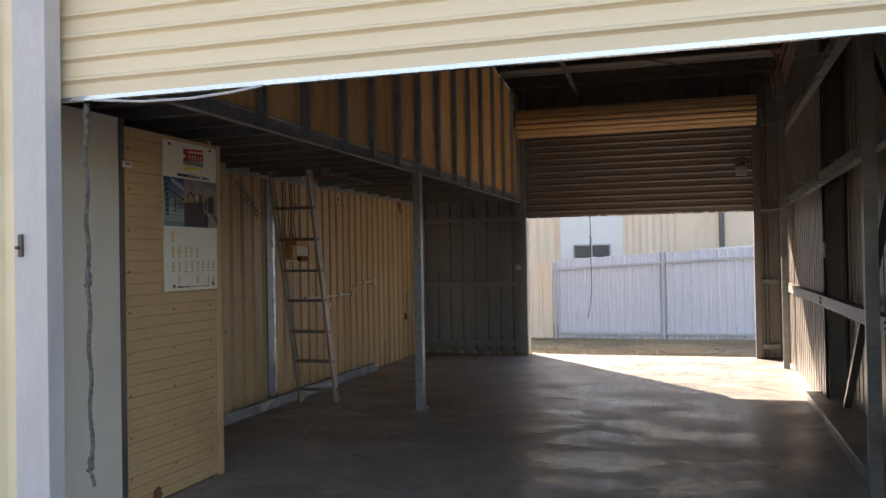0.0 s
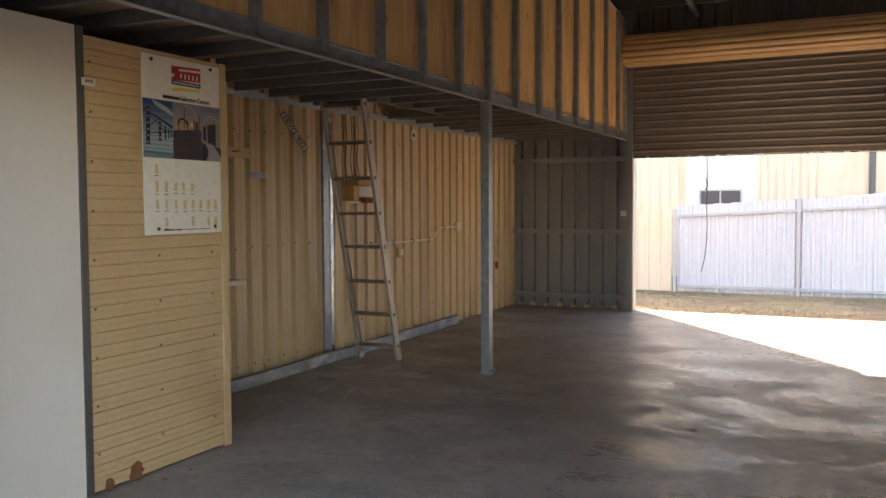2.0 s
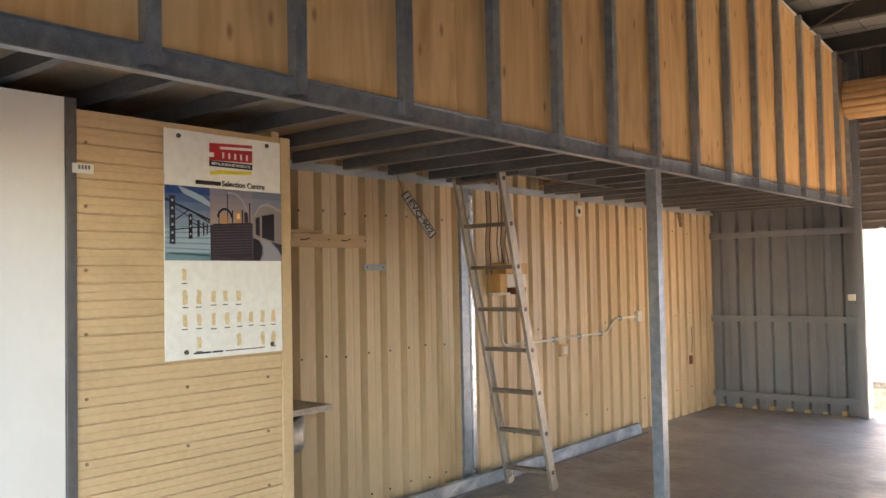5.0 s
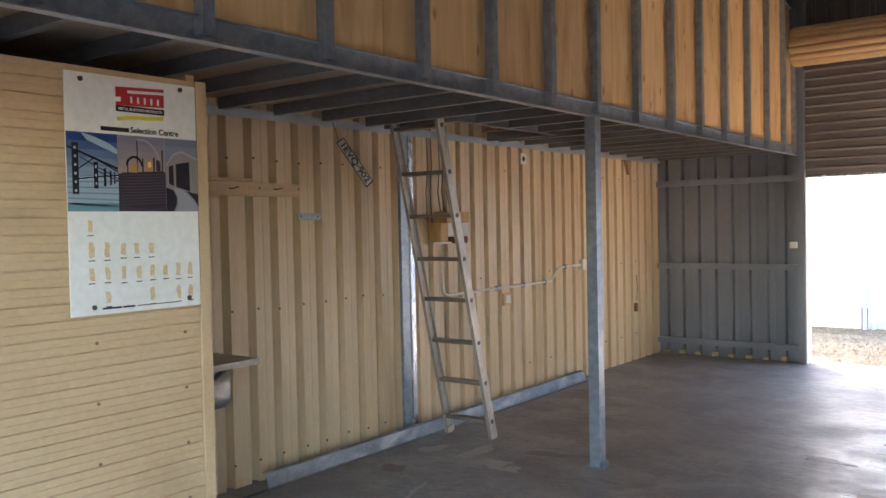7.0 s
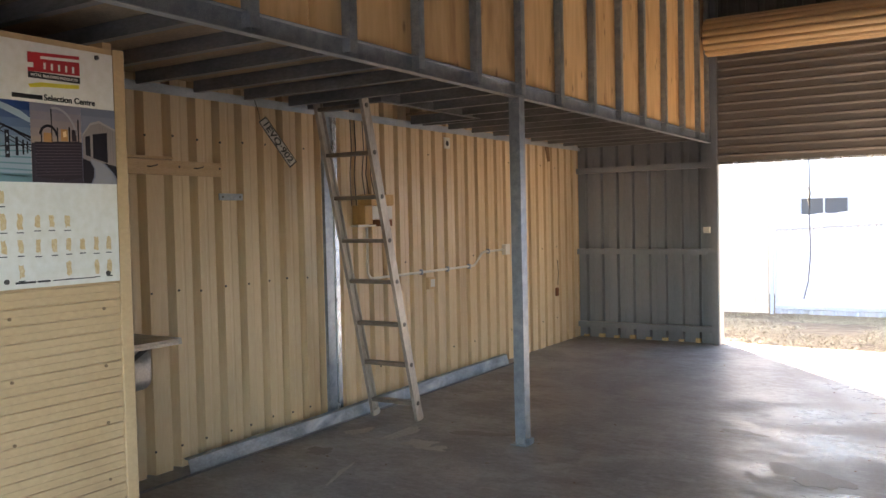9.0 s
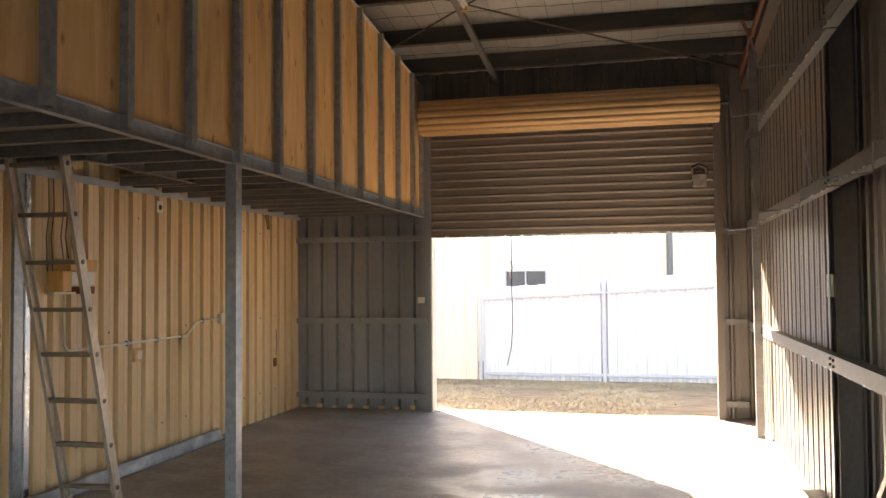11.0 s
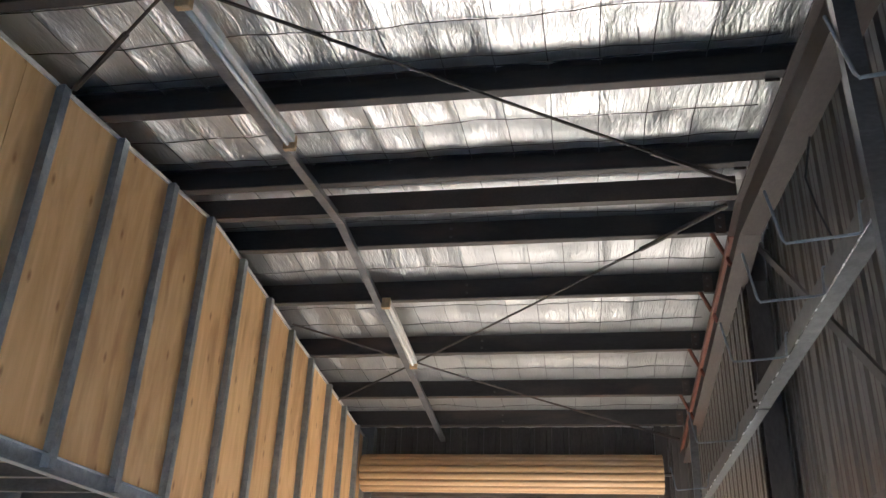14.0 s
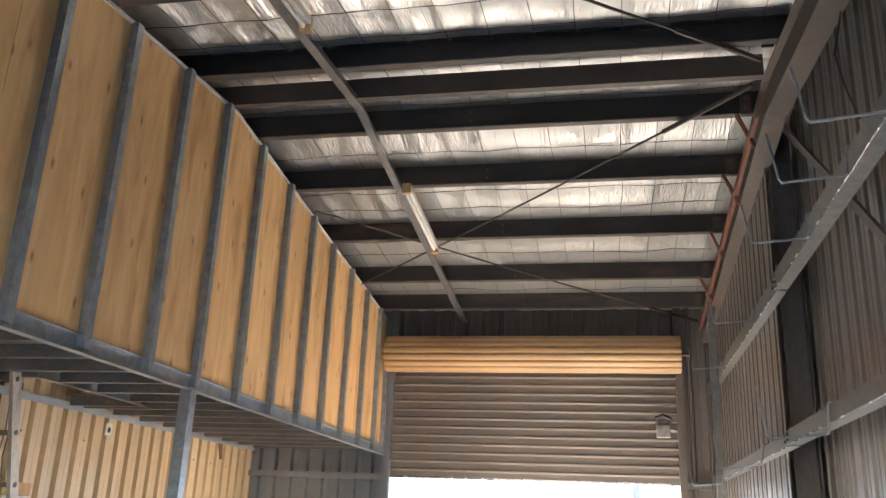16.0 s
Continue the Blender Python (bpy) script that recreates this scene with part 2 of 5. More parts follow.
M["galv"] = surface("galvanised_steel", (0.23, 0.265, 0.30), (0.35, 0.39, 0.43), 0.36, 0.6, 18, (1, 1, 1), 160, 0.06, (0.50, 0.53, 0.56), 9, 0.3, 0.14, 0.05)
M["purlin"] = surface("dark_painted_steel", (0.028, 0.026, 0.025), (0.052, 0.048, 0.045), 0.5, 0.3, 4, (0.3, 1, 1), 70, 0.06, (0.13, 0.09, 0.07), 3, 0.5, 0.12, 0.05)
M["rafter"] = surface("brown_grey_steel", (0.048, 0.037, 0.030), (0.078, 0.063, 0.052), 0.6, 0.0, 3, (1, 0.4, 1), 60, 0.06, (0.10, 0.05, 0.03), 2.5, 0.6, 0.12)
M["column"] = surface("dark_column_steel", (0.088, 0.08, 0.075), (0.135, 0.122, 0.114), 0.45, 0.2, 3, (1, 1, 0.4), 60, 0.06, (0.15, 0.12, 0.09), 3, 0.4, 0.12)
M["red_oxide"] = surface("red_oxide_primer", (0.13, 0.043, 0.026), (0.20, 0.07, 0.04), 0.6, 0.0, 14, (1, 1, 1), 80, 0.08)
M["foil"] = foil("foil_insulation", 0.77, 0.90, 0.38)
# Same foil with a lower base tone, for the slope behind the ridge.
M["darker_foil"] = foil("darker_foil_insulation", 0.46, 0.86, 0.42)
M["cream_door"] = surface("cream_painted_steel", (0.73, 0.62, 0.435), (0.78, 0.675, 0.49), 0.33, 0.0, 0.9, (0.6, 1, 2), 45, 0.02, (0.60, 0.48, 0.32), 1.2, 0.3, 0.08, 0.03, grain=0.08)
M["door_inside"] = surface("grey_door_steel", (0.175, 0.152, 0.134), (0.225, 0.198, 0.176), 0.38, 0.1, 1.5, (0.5, 1, 2), 50, 0.03, (0.15, 0.12, 0.095), 1.4, 0.45, 0.1, 0.05, grain=0.15)
M["cream_panel"] = surface("cream_fibre_panel", (0.50, 0.34, 0.175), (0.575, 0.405, 0.225), 0.5, 0.0, 1.4, (1, 0.6, 1), 60, 0.03, (0.36, 0.235, 0.12), 1.9, 0.6, 0.1, grain=0.15)
M["white_wall"] = surface("white_lining", (0.64, 0.595, 0.52), (0.70, 0.655, 0.58), 0.5, 0.0, 0.8, (1, 1, 0.6), 40, 0.02, (0.47, 0.42, 0.34), 1.1, 0.35, 0.08, grain=0.06)
M["timber"] = surface("raw_pine", (0.50, 0.33, 0.17), (0.62, 0.43, 0.24), 0.6, 0.0, 5, (4, 4, 0.5), 80, 0.15, (0.33, 0.2, 0.1), 3, 0.4)
M["timber_h"] = surface("raw_pine_board", (0.50, 0.34, 0.18), (0.62, 0.44, 0.26), 0.6, 0.0, 5, (4, 0.5, 4), 80, 0.15, (0.33, 0.2, 0.1), 3, 0.4)
M["aluminium"] = surface("worn_aluminium", (0.40, 0.36, 0.31), (0.52, 0.48, 0.42), 0.42, 0.6, 10, (1, 1, 0.3), 90, 0.08, (0.24, 0.19, 0.14), 6, 0.6)
M["tread"] = surface("dull_tread", (0.16, 0.13, 0.105), (0.25, 0.21, 0.17), 0.55, 0.4, 12, (1, 1, 1), 90, 0.1)
# Galvanised steel darkened for the loft's shade; thin posts and lamp rail share it.
M["joist"] = surface("shade_darkened_steel", (0.15, 0.152, 0.155), (0.24, 0.243, 0.247), 0.34, 0.6, 6, (0.4, 1, 1), 80, 0.06, (0.24, 0.245, 0.25), 9, 0.4, 0.12, 0.05)
M["post_paint"] = surface("lilac_grey_paint", (0.46, 0.45, 0.47), (0.53, 0.52, 0.54), 0.5, 0.0, 2, (1, 1, 0.4), 60, 0.05, (0.38, 0.36, 0.36), 2, 0.4, grain=0.12)
M["brown_screw"] = plain("brown_screw_head", (0.22, 0.14, 0.07), 0.5)
M["dark_grey_paint"] = surface("dark_grey_paint", (0.09, 0.092, 0.1), (0.14, 0.142, 0.15), 0.5, 0.2, 4, (1, 1, 0.4), 60, 0.05)
M["drum"] = surface("orange_cream_steel", (0.43, 0.27, 0.13), (0.51, 0.33, 0.165), 0.36, 0.0, 1.2, (0.5, 1, 1), 50, 0.03, (0.45, 0.26, 0.13), 1.3, 0.4, grain=0.12)
M["bright_galv"] = surface("bright_galvanised", (0.58, 0.60, 0.62), (0.72, 0.74, 0.75), 0.26, 0.9, 9, (1, 1, 0.4), 90, 0.05, grain=0.15)
M["stainless"] = surface("stained_stainless", (0.34, 0.33, 0.31), (0.50, 0.49, 0.47), 0.42, 0.9, 9, (1, 1, 1), 80, 0.08, (0.22, 0.19, 0.15), 7, 0.6)
M["white_board"] = surface("white_printed_board", (0.72, 0.69, 0.60), (0.77, 0.745, 0.665), 0.4, 0.0, 2, (1, 1, 1), 30, 0.02, (0.66, 0.62, 0.52), 2.2, 0.4, 0.08)
# Plate enamel greyed for the shade it hangs in, plus dirt stains.
M["plate_white"] = surface("shaded_dirty_enamel", (0.50, 0.48, 0.43), (0.62, 0.60, 0.54), 0.4, 0.0, 6, (1, 1, 1), 60, 0.03, (0.26, 0.22, 0.17), 8, 0.5)
M["black"] = plain("black_print", (0.02, 0.02, 0.02), 0.5)
M["red"] = plain("red_print", (0.45, 0.025, 0.03), 0.45)
M["yellow"] = plain("yellow_print", (0.72, 0.60, 0.06), 0.45)
M["swatch"] = surface("torn_glue_patch", (0.58, 0.40, 0.18), (0.70, 0.56, 0.33), 0.7, 0.0, 40, (1, 1, 1), 120, 0.1)
M["pale_ph"] = plain("photo_pale", (0.3, 0.36, 0.4), 0.35)
M["teal_ph"] = plain("photo_teal", (0.14, 0.25, 0.27), 0.35)
M["dusk_ph"] = plain("photo_dusk", (0.24, 0.19, 0.21), 0.35)
M["dark_ph"] = plain("photo_dark", (0.018, 0.015, 0.02), 0.35)
M["purple_ph"] = plain("photo_purple", (0.035, 0.025, 0.032), 0.35)
M["sky_ph"] = plain("photo_sky", (0.19, 0.2, 0.25), 0.35)
M["wall_ph"] = plain("photo_wall", (0.25, 0.21, 0.19), 0.35)
M["path_ph"] = plain("photo_path", (0.28, 0.27, 0.28), 0.35)
M["glow_ph"] = plain("photo_glow", (0.45, 0.22, 0.08), 0.35)
M["white_pl"] = plain("aged_white_plastic", (0.68, 0.65, 0.58), 0.4)
M["dark_steel"] = plain("dark_fastener", (0.10, 0.09, 0.08), 0.45, 0.6)
M["rope"] = surface("speckled_rope", (0.02, 0.02, 0.02), (0.22, 0.21, 0.19), 0.8, 0.0, 70, (1, 1, 1), 160, 0.2)
M["cable"] = plain("black_cable", (0.03, 0.03, 0.035), 0.5)
M["fence"] = surface("blue_grey_fence_steel", (0.60, 0.62, 0.70), (0.66, 0.68, 0.75), 0.4, 0.0, 1.5, (1, 1, 0.3), 40, 0.03, (0.52, 0.52, 0.56), 1.5, 0.3)
M["fence_rail"] = surface("grey_fence_rail", (0.42, 0.44, 0.48), (0.48, 0.50, 0.54), 0.4, 0.0, 3, (1, 1, 1), 60, 0.05, (0.3, 0.26, 0.22), 3, 0.4)
M["cream_fence"] = surface("cream_fence_steel", (0.76, 0.645, 0.51), (0.80, 0.695, 0.565), 0.45, 0.0, 1.5, (1, 1, 0.3), 40, 0.03, (0.62, 0.42, 0.25), 1.6, 0.4, grain=0.1)
M["render_wall"] = surface("pale_wall", (0.70, 0.74, 0.74), (0.75, 0.78, 0.77), 0.6, 0.0, 1.5, (1, 1, 1), 40, 0.05)
M["glass"] = plain("window_glass", (0.055, 0.065, 0.08), 0.25)
M["dirt"] = surface("dry_grass_soil", (0.19, 0.135, 0.085), (0.31, 0.235, 0.15), 0.95, 0.0, 3.2, (1, 1, 1), 26, 0.8, (0.15, 0.095, 0.055), 1.6, 0.7, 0.03, 0, 0.2, 0.03)
M["straw"] = surface("dry_straw", (0.36, 0.28, 0.165), (0.55, 0.445, 0.285), 0.8, 0.0, 8, (1, 1, 1), 60, 0)
# Front paving is out of view; its dark colour limits bounced light.
M["apron"] = surface("unseen_dark_paving", (0.10, 0.094, 0.086), (0.14, 0.131, 0.119), 0.85, 0.0, 1.5, (1, 1, 1), 40, 0.3, (0.17, 0.15, 0.13), 0.8, 0.4)
M["car"] = plain("white_car_paint", (0.78, 0.79, 0.80), 0.2)
M["tyre"] = plain("tyre_rubber", (0.03, 0.03, 0.03), 0.8)
M["batten_white"] = surface("white_light_batten", (0.62, 0.60, 0.55), (0.70, 0.68, 0.63), 0.4, 0.0, 5, (1, 1, 1), 60, 0.03)
M["tube"] = plain("fluorescent_tube", (0.85, 0.85, 0.82), 0.2)
M["varnished"] = surface("orange_pine", (0.48, 0.27, 0.09), (0.60, 0.36, 0.14), 0.5, 0.0, 5, (4, 4, 0.6), 80, 0.1, (0.34, 0.18, 0.06), 4, 0.4)
M["rust"] = surface("rust", (0.16, 0.06, 0.03), (0.26, 0.11, 0.05), 0.9, 0.2, 20, (1, 1, 1), 90, 0.3)
M["mud"] = surface("mud_nest", (0.18, 0.10, 0.05), (0.25, 0.15, 0.08), 0.9, 0.0, 30, (1, 1, 1), 90, 0.4)
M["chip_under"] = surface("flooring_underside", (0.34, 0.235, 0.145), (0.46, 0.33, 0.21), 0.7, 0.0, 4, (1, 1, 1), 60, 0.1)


M["ledger"] = surface("bright_angle_steel", (0.34, 0.37, 0.39), (0.50, 0.53, 0.55), 0.36, 0.55, 7, (1, 0.5, 1), 90, 0.05, (0.30, 0.31, 0.32), 5, 0.4, grain=0.15)
M["weathered_galv"] = surface("weathered_galvanised", (0.10, 0.125, 0.15), (0.24, 0.28, 0.32), 0.42, 0.3, 9, (1, 0.5, 1), 90, 0.06, (0.46, 0.50, 0.53), 4, 0.7, 0.12)
M["girt"] = surface("weathered_girt_steel", (0.095, 0.097, 0.095), (0.18, 0.183, 0.18), 0.40, 0.45, 22, (1, 0.7, 1), 140, 0.06, (0.20, 0.196, 0.19), 11, 0.6, 0.12, 0.06)


# ---------------- mesh helpers ----------------
def thing(name, label, category, group="", kind="", at=(0, 0, 0)):
    ob = new(name)
    ob.location = at
    return tagged(ob, label, category, group, kind)


def part(name, bm, mat, parent=None, label="", smooth=False):
    me = bpy.data.meshes.new(name)
    bmesh.ops.recalc_face_normals(bm, faces=bm.faces)
    bm.to_mesh(me)
    bm.free()
    me.materials.append(mat)
    if smooth:
        for p in me.polygons:
            p.use_smooth = True
    ob = new(name, me)
    if parent is not None:
        ob.parent = parent
        ob.matrix_parent_inverse = Matrix.Translation(parent.location).inverted() if parent.parent is None else Matrix.Identity(4)
    if label:
        tagged(ob, label)
    return ob


def share(name, src, parent, loc):
    ob = new(name, src.data)
    ob.parent = parent
    ob.matrix_parent_inverse = src.matrix_parent_inverse
    ob.location = loc
    return ob


def bx(bm, x0, x1, y0, y1, z0, z1, bevel=0.0, rot=None):
    r = bmesh.ops.create_cube(bm, size=1.0)
    m = Matrix.Translation(((x0 + x1) / 2, (y0 + y1) / 2, (z0 + z1) / 2)) @ Matrix.Diagonal((abs(x1 - x0), abs(y1 - y0), abs(z1 - z0), 1))
    if rot is not None:
        m = rot @ m
    bmesh.ops.transform(bm, matrix=m, verts=r["verts"])
    if bevel:
        es = list({e for v in r["verts"] for e in v.link_edges})
        bmesh.ops.bevel(bm, geom=es, offset=bevel, segments=2, affect='EDGES', profile=0.5)
    return bm


def box(x0, x1, y0, y1, z0, z1, bevel=0.0, rot=None):
    return bx(bmesh.new(), x0, x1, y0, y1, z0, z1, bevel, rot)


def rod(bm, pts, r, seg=8):
    """A round bar along a list of points."""
    pts = [Vector(p) for p in pts]
    rings = []
    a = None
    for i, p in enumerate(pts):
        d = (pts[min(i + 1, len(pts) - 1)] - pts[max(i - 1, 0)]).normalized()
        if a is not None:
            a = a - d * a.dot(d)
        if a is None or a.length < 0.05:
            a = d.cross(Vector((0, 0, 1)))
        if a.length < 0.05:
            a = d.cross(Vector((1, 0, 0)))
        a.normalize()
        b = d.cross(a)
        rings.append([bm.verts.new(p + r * (math.cos(k * math.tau / seg) * a + math.sin(k * math.tau / seg) * b)) for k in range(seg)])
    for q, w in zip(rings, rings[1:]):
        for k in range(seg):
            bm.faces.new((q[k], q[(k + 1) % seg], w[(k + 1) % seg], w[k]))
    bm.faces.new(rings[0])
    bm.faces.new(rings[-1])
    return bm


def extrude(profile, axis_from, axis_to, place, closed=True):
    """Sweep a 2D outline: place(u, v, w) gives the point; w runs from axis_from to axis_to."""
    bm = bmesh.new()
    a = [bm.verts.new(place(u, v, axis_from)) for u, v in profile]
    b = [bm.verts.new(place(u, v, axis_to)) for u, v in profile]
    n = len(profile)
    for i in range(n if closed else n - 1):
        j = (i + 1) % n
        bm.faces.new((a[i], a[j], b[j], b[i]))
    if closed:
        bm.faces.new(a)
        bm.faces.new(b)
    return bm


def channel(w, d, t=0.004, lip=0.0):
    """A C outline: web of height w along v at u=0, flanges of depth d along u."""
    if lip:
        return [(0, 0), (d, 0), (d, lip), (d - t, lip), (d - t, t), (t, t), (t, w - t), (d - t, w - t), (d - t, w - lip), (d, w - lip), (d, w), (0, w)]
    return [(0, 0), (d, 0), (d, t), (t, t), (t, w - t), (d, w - t), (d, w), (0, w)]


def rib_profile(width, pitch, depth, top=0.24, slope=0.055, thick=0.003, start=0.0, crease=0.0):
    """A ribbed sheet's cross-section, flats at v=0 and grooves at v=-depth, with a thin skin."""
    pts, u = [], start
    g = pitch * top / 2
    s = pitch * slope
    pts.append((0.0, 0.0))
    c = pitch * 0.5 + start
    while c < width + 0.001:
        f = pitch * (1 - top) / 2 - s
        pts += [(c - g - s, 0.0), (c - g, -depth), (c + g, -depth), (c + g + s, 0.0)]
        if crease:
            pts += [(c + g + s + 0.002, -crease), (c + g + s + 0.013, -crease), (c + g + s + 0.016, 0.0)]
        m = c + pitch * 0.5
        if m + 0.02 < width:
            pts += [(m - 0.012, 0.0), (m - 0.008, -0.0025), (m + 0.008, -0.0025), (m + 0.012, 0.0)]
        c += pitch
    pts.append((width, 0.0))
    pts = [p for p in pts if -1e-6 <= p[0] <= width + 1e-6]
    return pts + [(u, v - thick) for u, v in reversed(pts)]


# ---------------- plan ----------------
XL, XR = -4.33, 1.30            # inner faces of the side cladding
YF, YR = 3.95, 13.60            # front curtain line, rear cladding
XM = -2.69                      # face of the loft's plywood
JL, JR = -2.58, 0.68            # rear doorway
RIDGE = 8.85


def purlin_bottom(y):
    return 4.41 - 0.105 * abs(y - RIDGE)


def roof_z(y):
    return purlin_bottom(y) + 0.17


# ---------------- ground ----------------
def ground_z(x, y):
    z = -0.03
    if y > 13.62:
        z -= 0.34 * min(1.0, (y - 13.62) / 5.5) - 0.02
        z += 0.035 * noise.noise(Vector((x * 0.9, y * 0.9, 0))) + 0.015 * noise.noise(Vector((x * 4, y * 4, 3))) - 0.02
    return z


def build_ground():
    bm = bmesh.new()
    xs = [-600, -200, -60, -25, -12] + [-8 + 0.35 * i for i in range(41)] + [10, 16, 30, 70, 200, 600]
    ys = [-600, -200, -60, -20, -8, 0, 4, 10, 13.4, 13.62, 13.8] + [14.0 + 0.25 * i for i in range(29)] + [23, 26, 30, 45, 80, 200, 600]
    grid = [[bm.verts.new((x, y, ground_z(x, y) if abs(x) < 20 and y < 30 else (-0.35 if y > 13.62 else -0.03))) for x in xs] for y in ys]
    for a, b in zip(grid, grid[1:]):
        for i in range(len(xs) - 1):
            bm.faces.new((a[i], a[i + 1], b[i + 1], b[i]))
    tagged(part("ground", bm, M["dirt"], None, "", True), "dry brown soil with straw-coloured dead grass", "ground", "", "structure")
    tagged(part("pavement", box(-14, 14, -16, YF - 0.05, -0.2, -0.004), M["apron"]), "unseen paving before the shed, dark to bounce less light", "pavement", "", "structure")
    tagged(part("floor", box(XL - 0.06, 0.955, YF - 0.05, 13.63, -0.25, 0.0), M["floor"]), "worn grey concrete slab with dark stains", "floor", "", "structure")


build_ground()


# ---------------- cladding ----------------
def clad(name, label, mat, length, pitch, depth, place, z0, top, sheet=4, groove=0.24, crease=0.0):
    """A wall of ribbed steel sheets side by side; top(u) gives its height."""
    wall = thing(name, label, "wall", "", "structure")
    u, n = 0.0, pitch * sheet
    while u < length - 0.01:
        w = min(n, length - u)
        prof = [(a + u, v + (0.0015 if int(u / n + 0.5) % 2 else 0.0)) for a, v in rib_profile(w + 0.001, pitch, depth, groove, crease=crease)]
        bm = bmesh.new()
        lo = [bm.verts.new(place(a, v, z0)) for a, v in prof]
        hi = [bm.verts.new(place(a, v, top(a))) for a, v in prof]
        k = len(prof)
        for i in range(k):
            j = (i + 1) % k
            bm.faces.new((lo[i], lo[j], hi[j], hi[i]))
        part("sheet", bm, mat, wall)
        u += n
    return wall


clad("wall_left", "tan painted ribbed steel sheeting with drips and dirt", M["tan_sheet"], 8.70 - 3.811, 0.2025, 0.070, lambda u, v, w: (XL + v, 3.811 + u, w), -0.3, lambda u: roof_z(3.811 + u) - 0.005)
clad("wall_left_far", "tan painted ribbed steel sheeting, brighter beyond a column", M["tan_sheet"], YR - 8.72, 0.199, 0.052, lambda u, v, w: (XL + v, 8.72 + u, w), -0.3, lambda u: roof_z(8.72 + u) - 0.005)
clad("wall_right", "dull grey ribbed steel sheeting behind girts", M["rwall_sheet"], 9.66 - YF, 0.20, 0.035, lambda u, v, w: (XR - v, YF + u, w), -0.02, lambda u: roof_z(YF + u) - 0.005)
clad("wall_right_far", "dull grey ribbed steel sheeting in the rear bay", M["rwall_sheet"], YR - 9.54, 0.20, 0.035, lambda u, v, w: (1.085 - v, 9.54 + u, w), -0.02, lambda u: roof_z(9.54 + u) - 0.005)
clad("wall_rear_left", "blue-grey ribbed steel sheeting of the rear wall", M["grey_sheet"], JL - XL - 0.03, 0.20, -0.044, lambda u, v, w: (XL + u, YR - v, w), 0.0, lambda u: roof_z(YR) - 0.005, 4, 0.12, 0.022)
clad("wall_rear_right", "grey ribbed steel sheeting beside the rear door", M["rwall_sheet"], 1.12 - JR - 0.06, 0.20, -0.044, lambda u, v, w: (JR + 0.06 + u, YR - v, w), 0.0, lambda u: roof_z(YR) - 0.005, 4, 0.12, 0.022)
# Borrows the dark column colour for the shade above the door.
clad("wall_rear_top", "ribbed steel sheeting above the rear door, darkened for shade", M["column"], JR - JL + 0.09, 0.20, 0.030, lambda u, v, w: (JL - 0.03 + u, YR - v, w), 3.05, lambda u: roof_z(YR) - 0.005)
clad("wall_front_left", "cream ribbed steel sheeting of the front wall", M["cream_door"], 1.6, 0.20, 0.030, lambda u, v, w: (-2.938 - u, YF - 0.12 + v, w), 0.0, lambda u: roof_z(YF) - 0.005)
clad("wall_front_right", "cream ribbed steel sheeting of the front wall", M["cream_door"], 0.6, 0.20, 0.030, lambda u, v, w: (0.90 + u, YF - 0.12 + v, w), 0.0, lambda u: roof_z(YF) - 0.005)
clad("wall_front_top", "cream ribbed steel sheeting over the front door", M["cream_door"], 3.89, 0.20, 0.030, lambda u, v, w: (-2.94 + u, YF - 0.12 + v, w), 3.1, lambda u: roof_z(YF) - 0.005)


tagged(part("wall_return", box(1.09, XR + 0.03, 9.664, 9.674, -0.02, roof_z(9.67) - 0.005), M["rafter"]), "steel flashing closing the wall behind the column", "wall", "", "structure")
tagged(part("wall_return", box(XL - 0.05, -2.86, YF - 0.02, YF + 0.07, 2.34, roof_z(YF) - 0.005), M["rafter"]), "steel framing closing the front of the loft", "wall", "", "structure")


# Hidden filler, added to stop sunlight leaking between the two left walls.
tagged(part("flashing", box(XL - 0.115, XL - 0.0036, 8.66, 8.76, 0.0, 4.3), M["tan_sheet"]), "unseen filler strip blocking sun at the joint of two walls", "flashing", "", "structure")


# ---------------- girts, columns, rafter ----------------
def girt_y(x0, z0, y0, y1, w=0.14, d=0.10, mat="galv", flip=False):
    """A horizontal channel along the side wall, open towards the room's outside."""
    s = -1 if flip else 1
    return extrude(channel(w, d, 0.005, 0.018), y0, y1, lambda u, v, q: (x0 + s * u, q, z0 + v))


def girt_x(y0, z0, x0, x1, w=0.066, d=0.08):
    return extrude(channel(w, d, 0.004, 0.015), x0, x1, lambda u, v, q: (q, y0 + u, z0 + v))


def i_section(w, d, t=0.010, web=0.008):
    """An I outline: flanges of width w along u, total depth d along v, centred on u."""
    a, c = w / 2, web / 2
    return [(-a, 0), (a, 0), (a, t), (c, t), (c, d - t), (a, d - t), (a, d), (-a, d), (-a, d - t), (-c, d - t), (-c, t), (-a, t)]


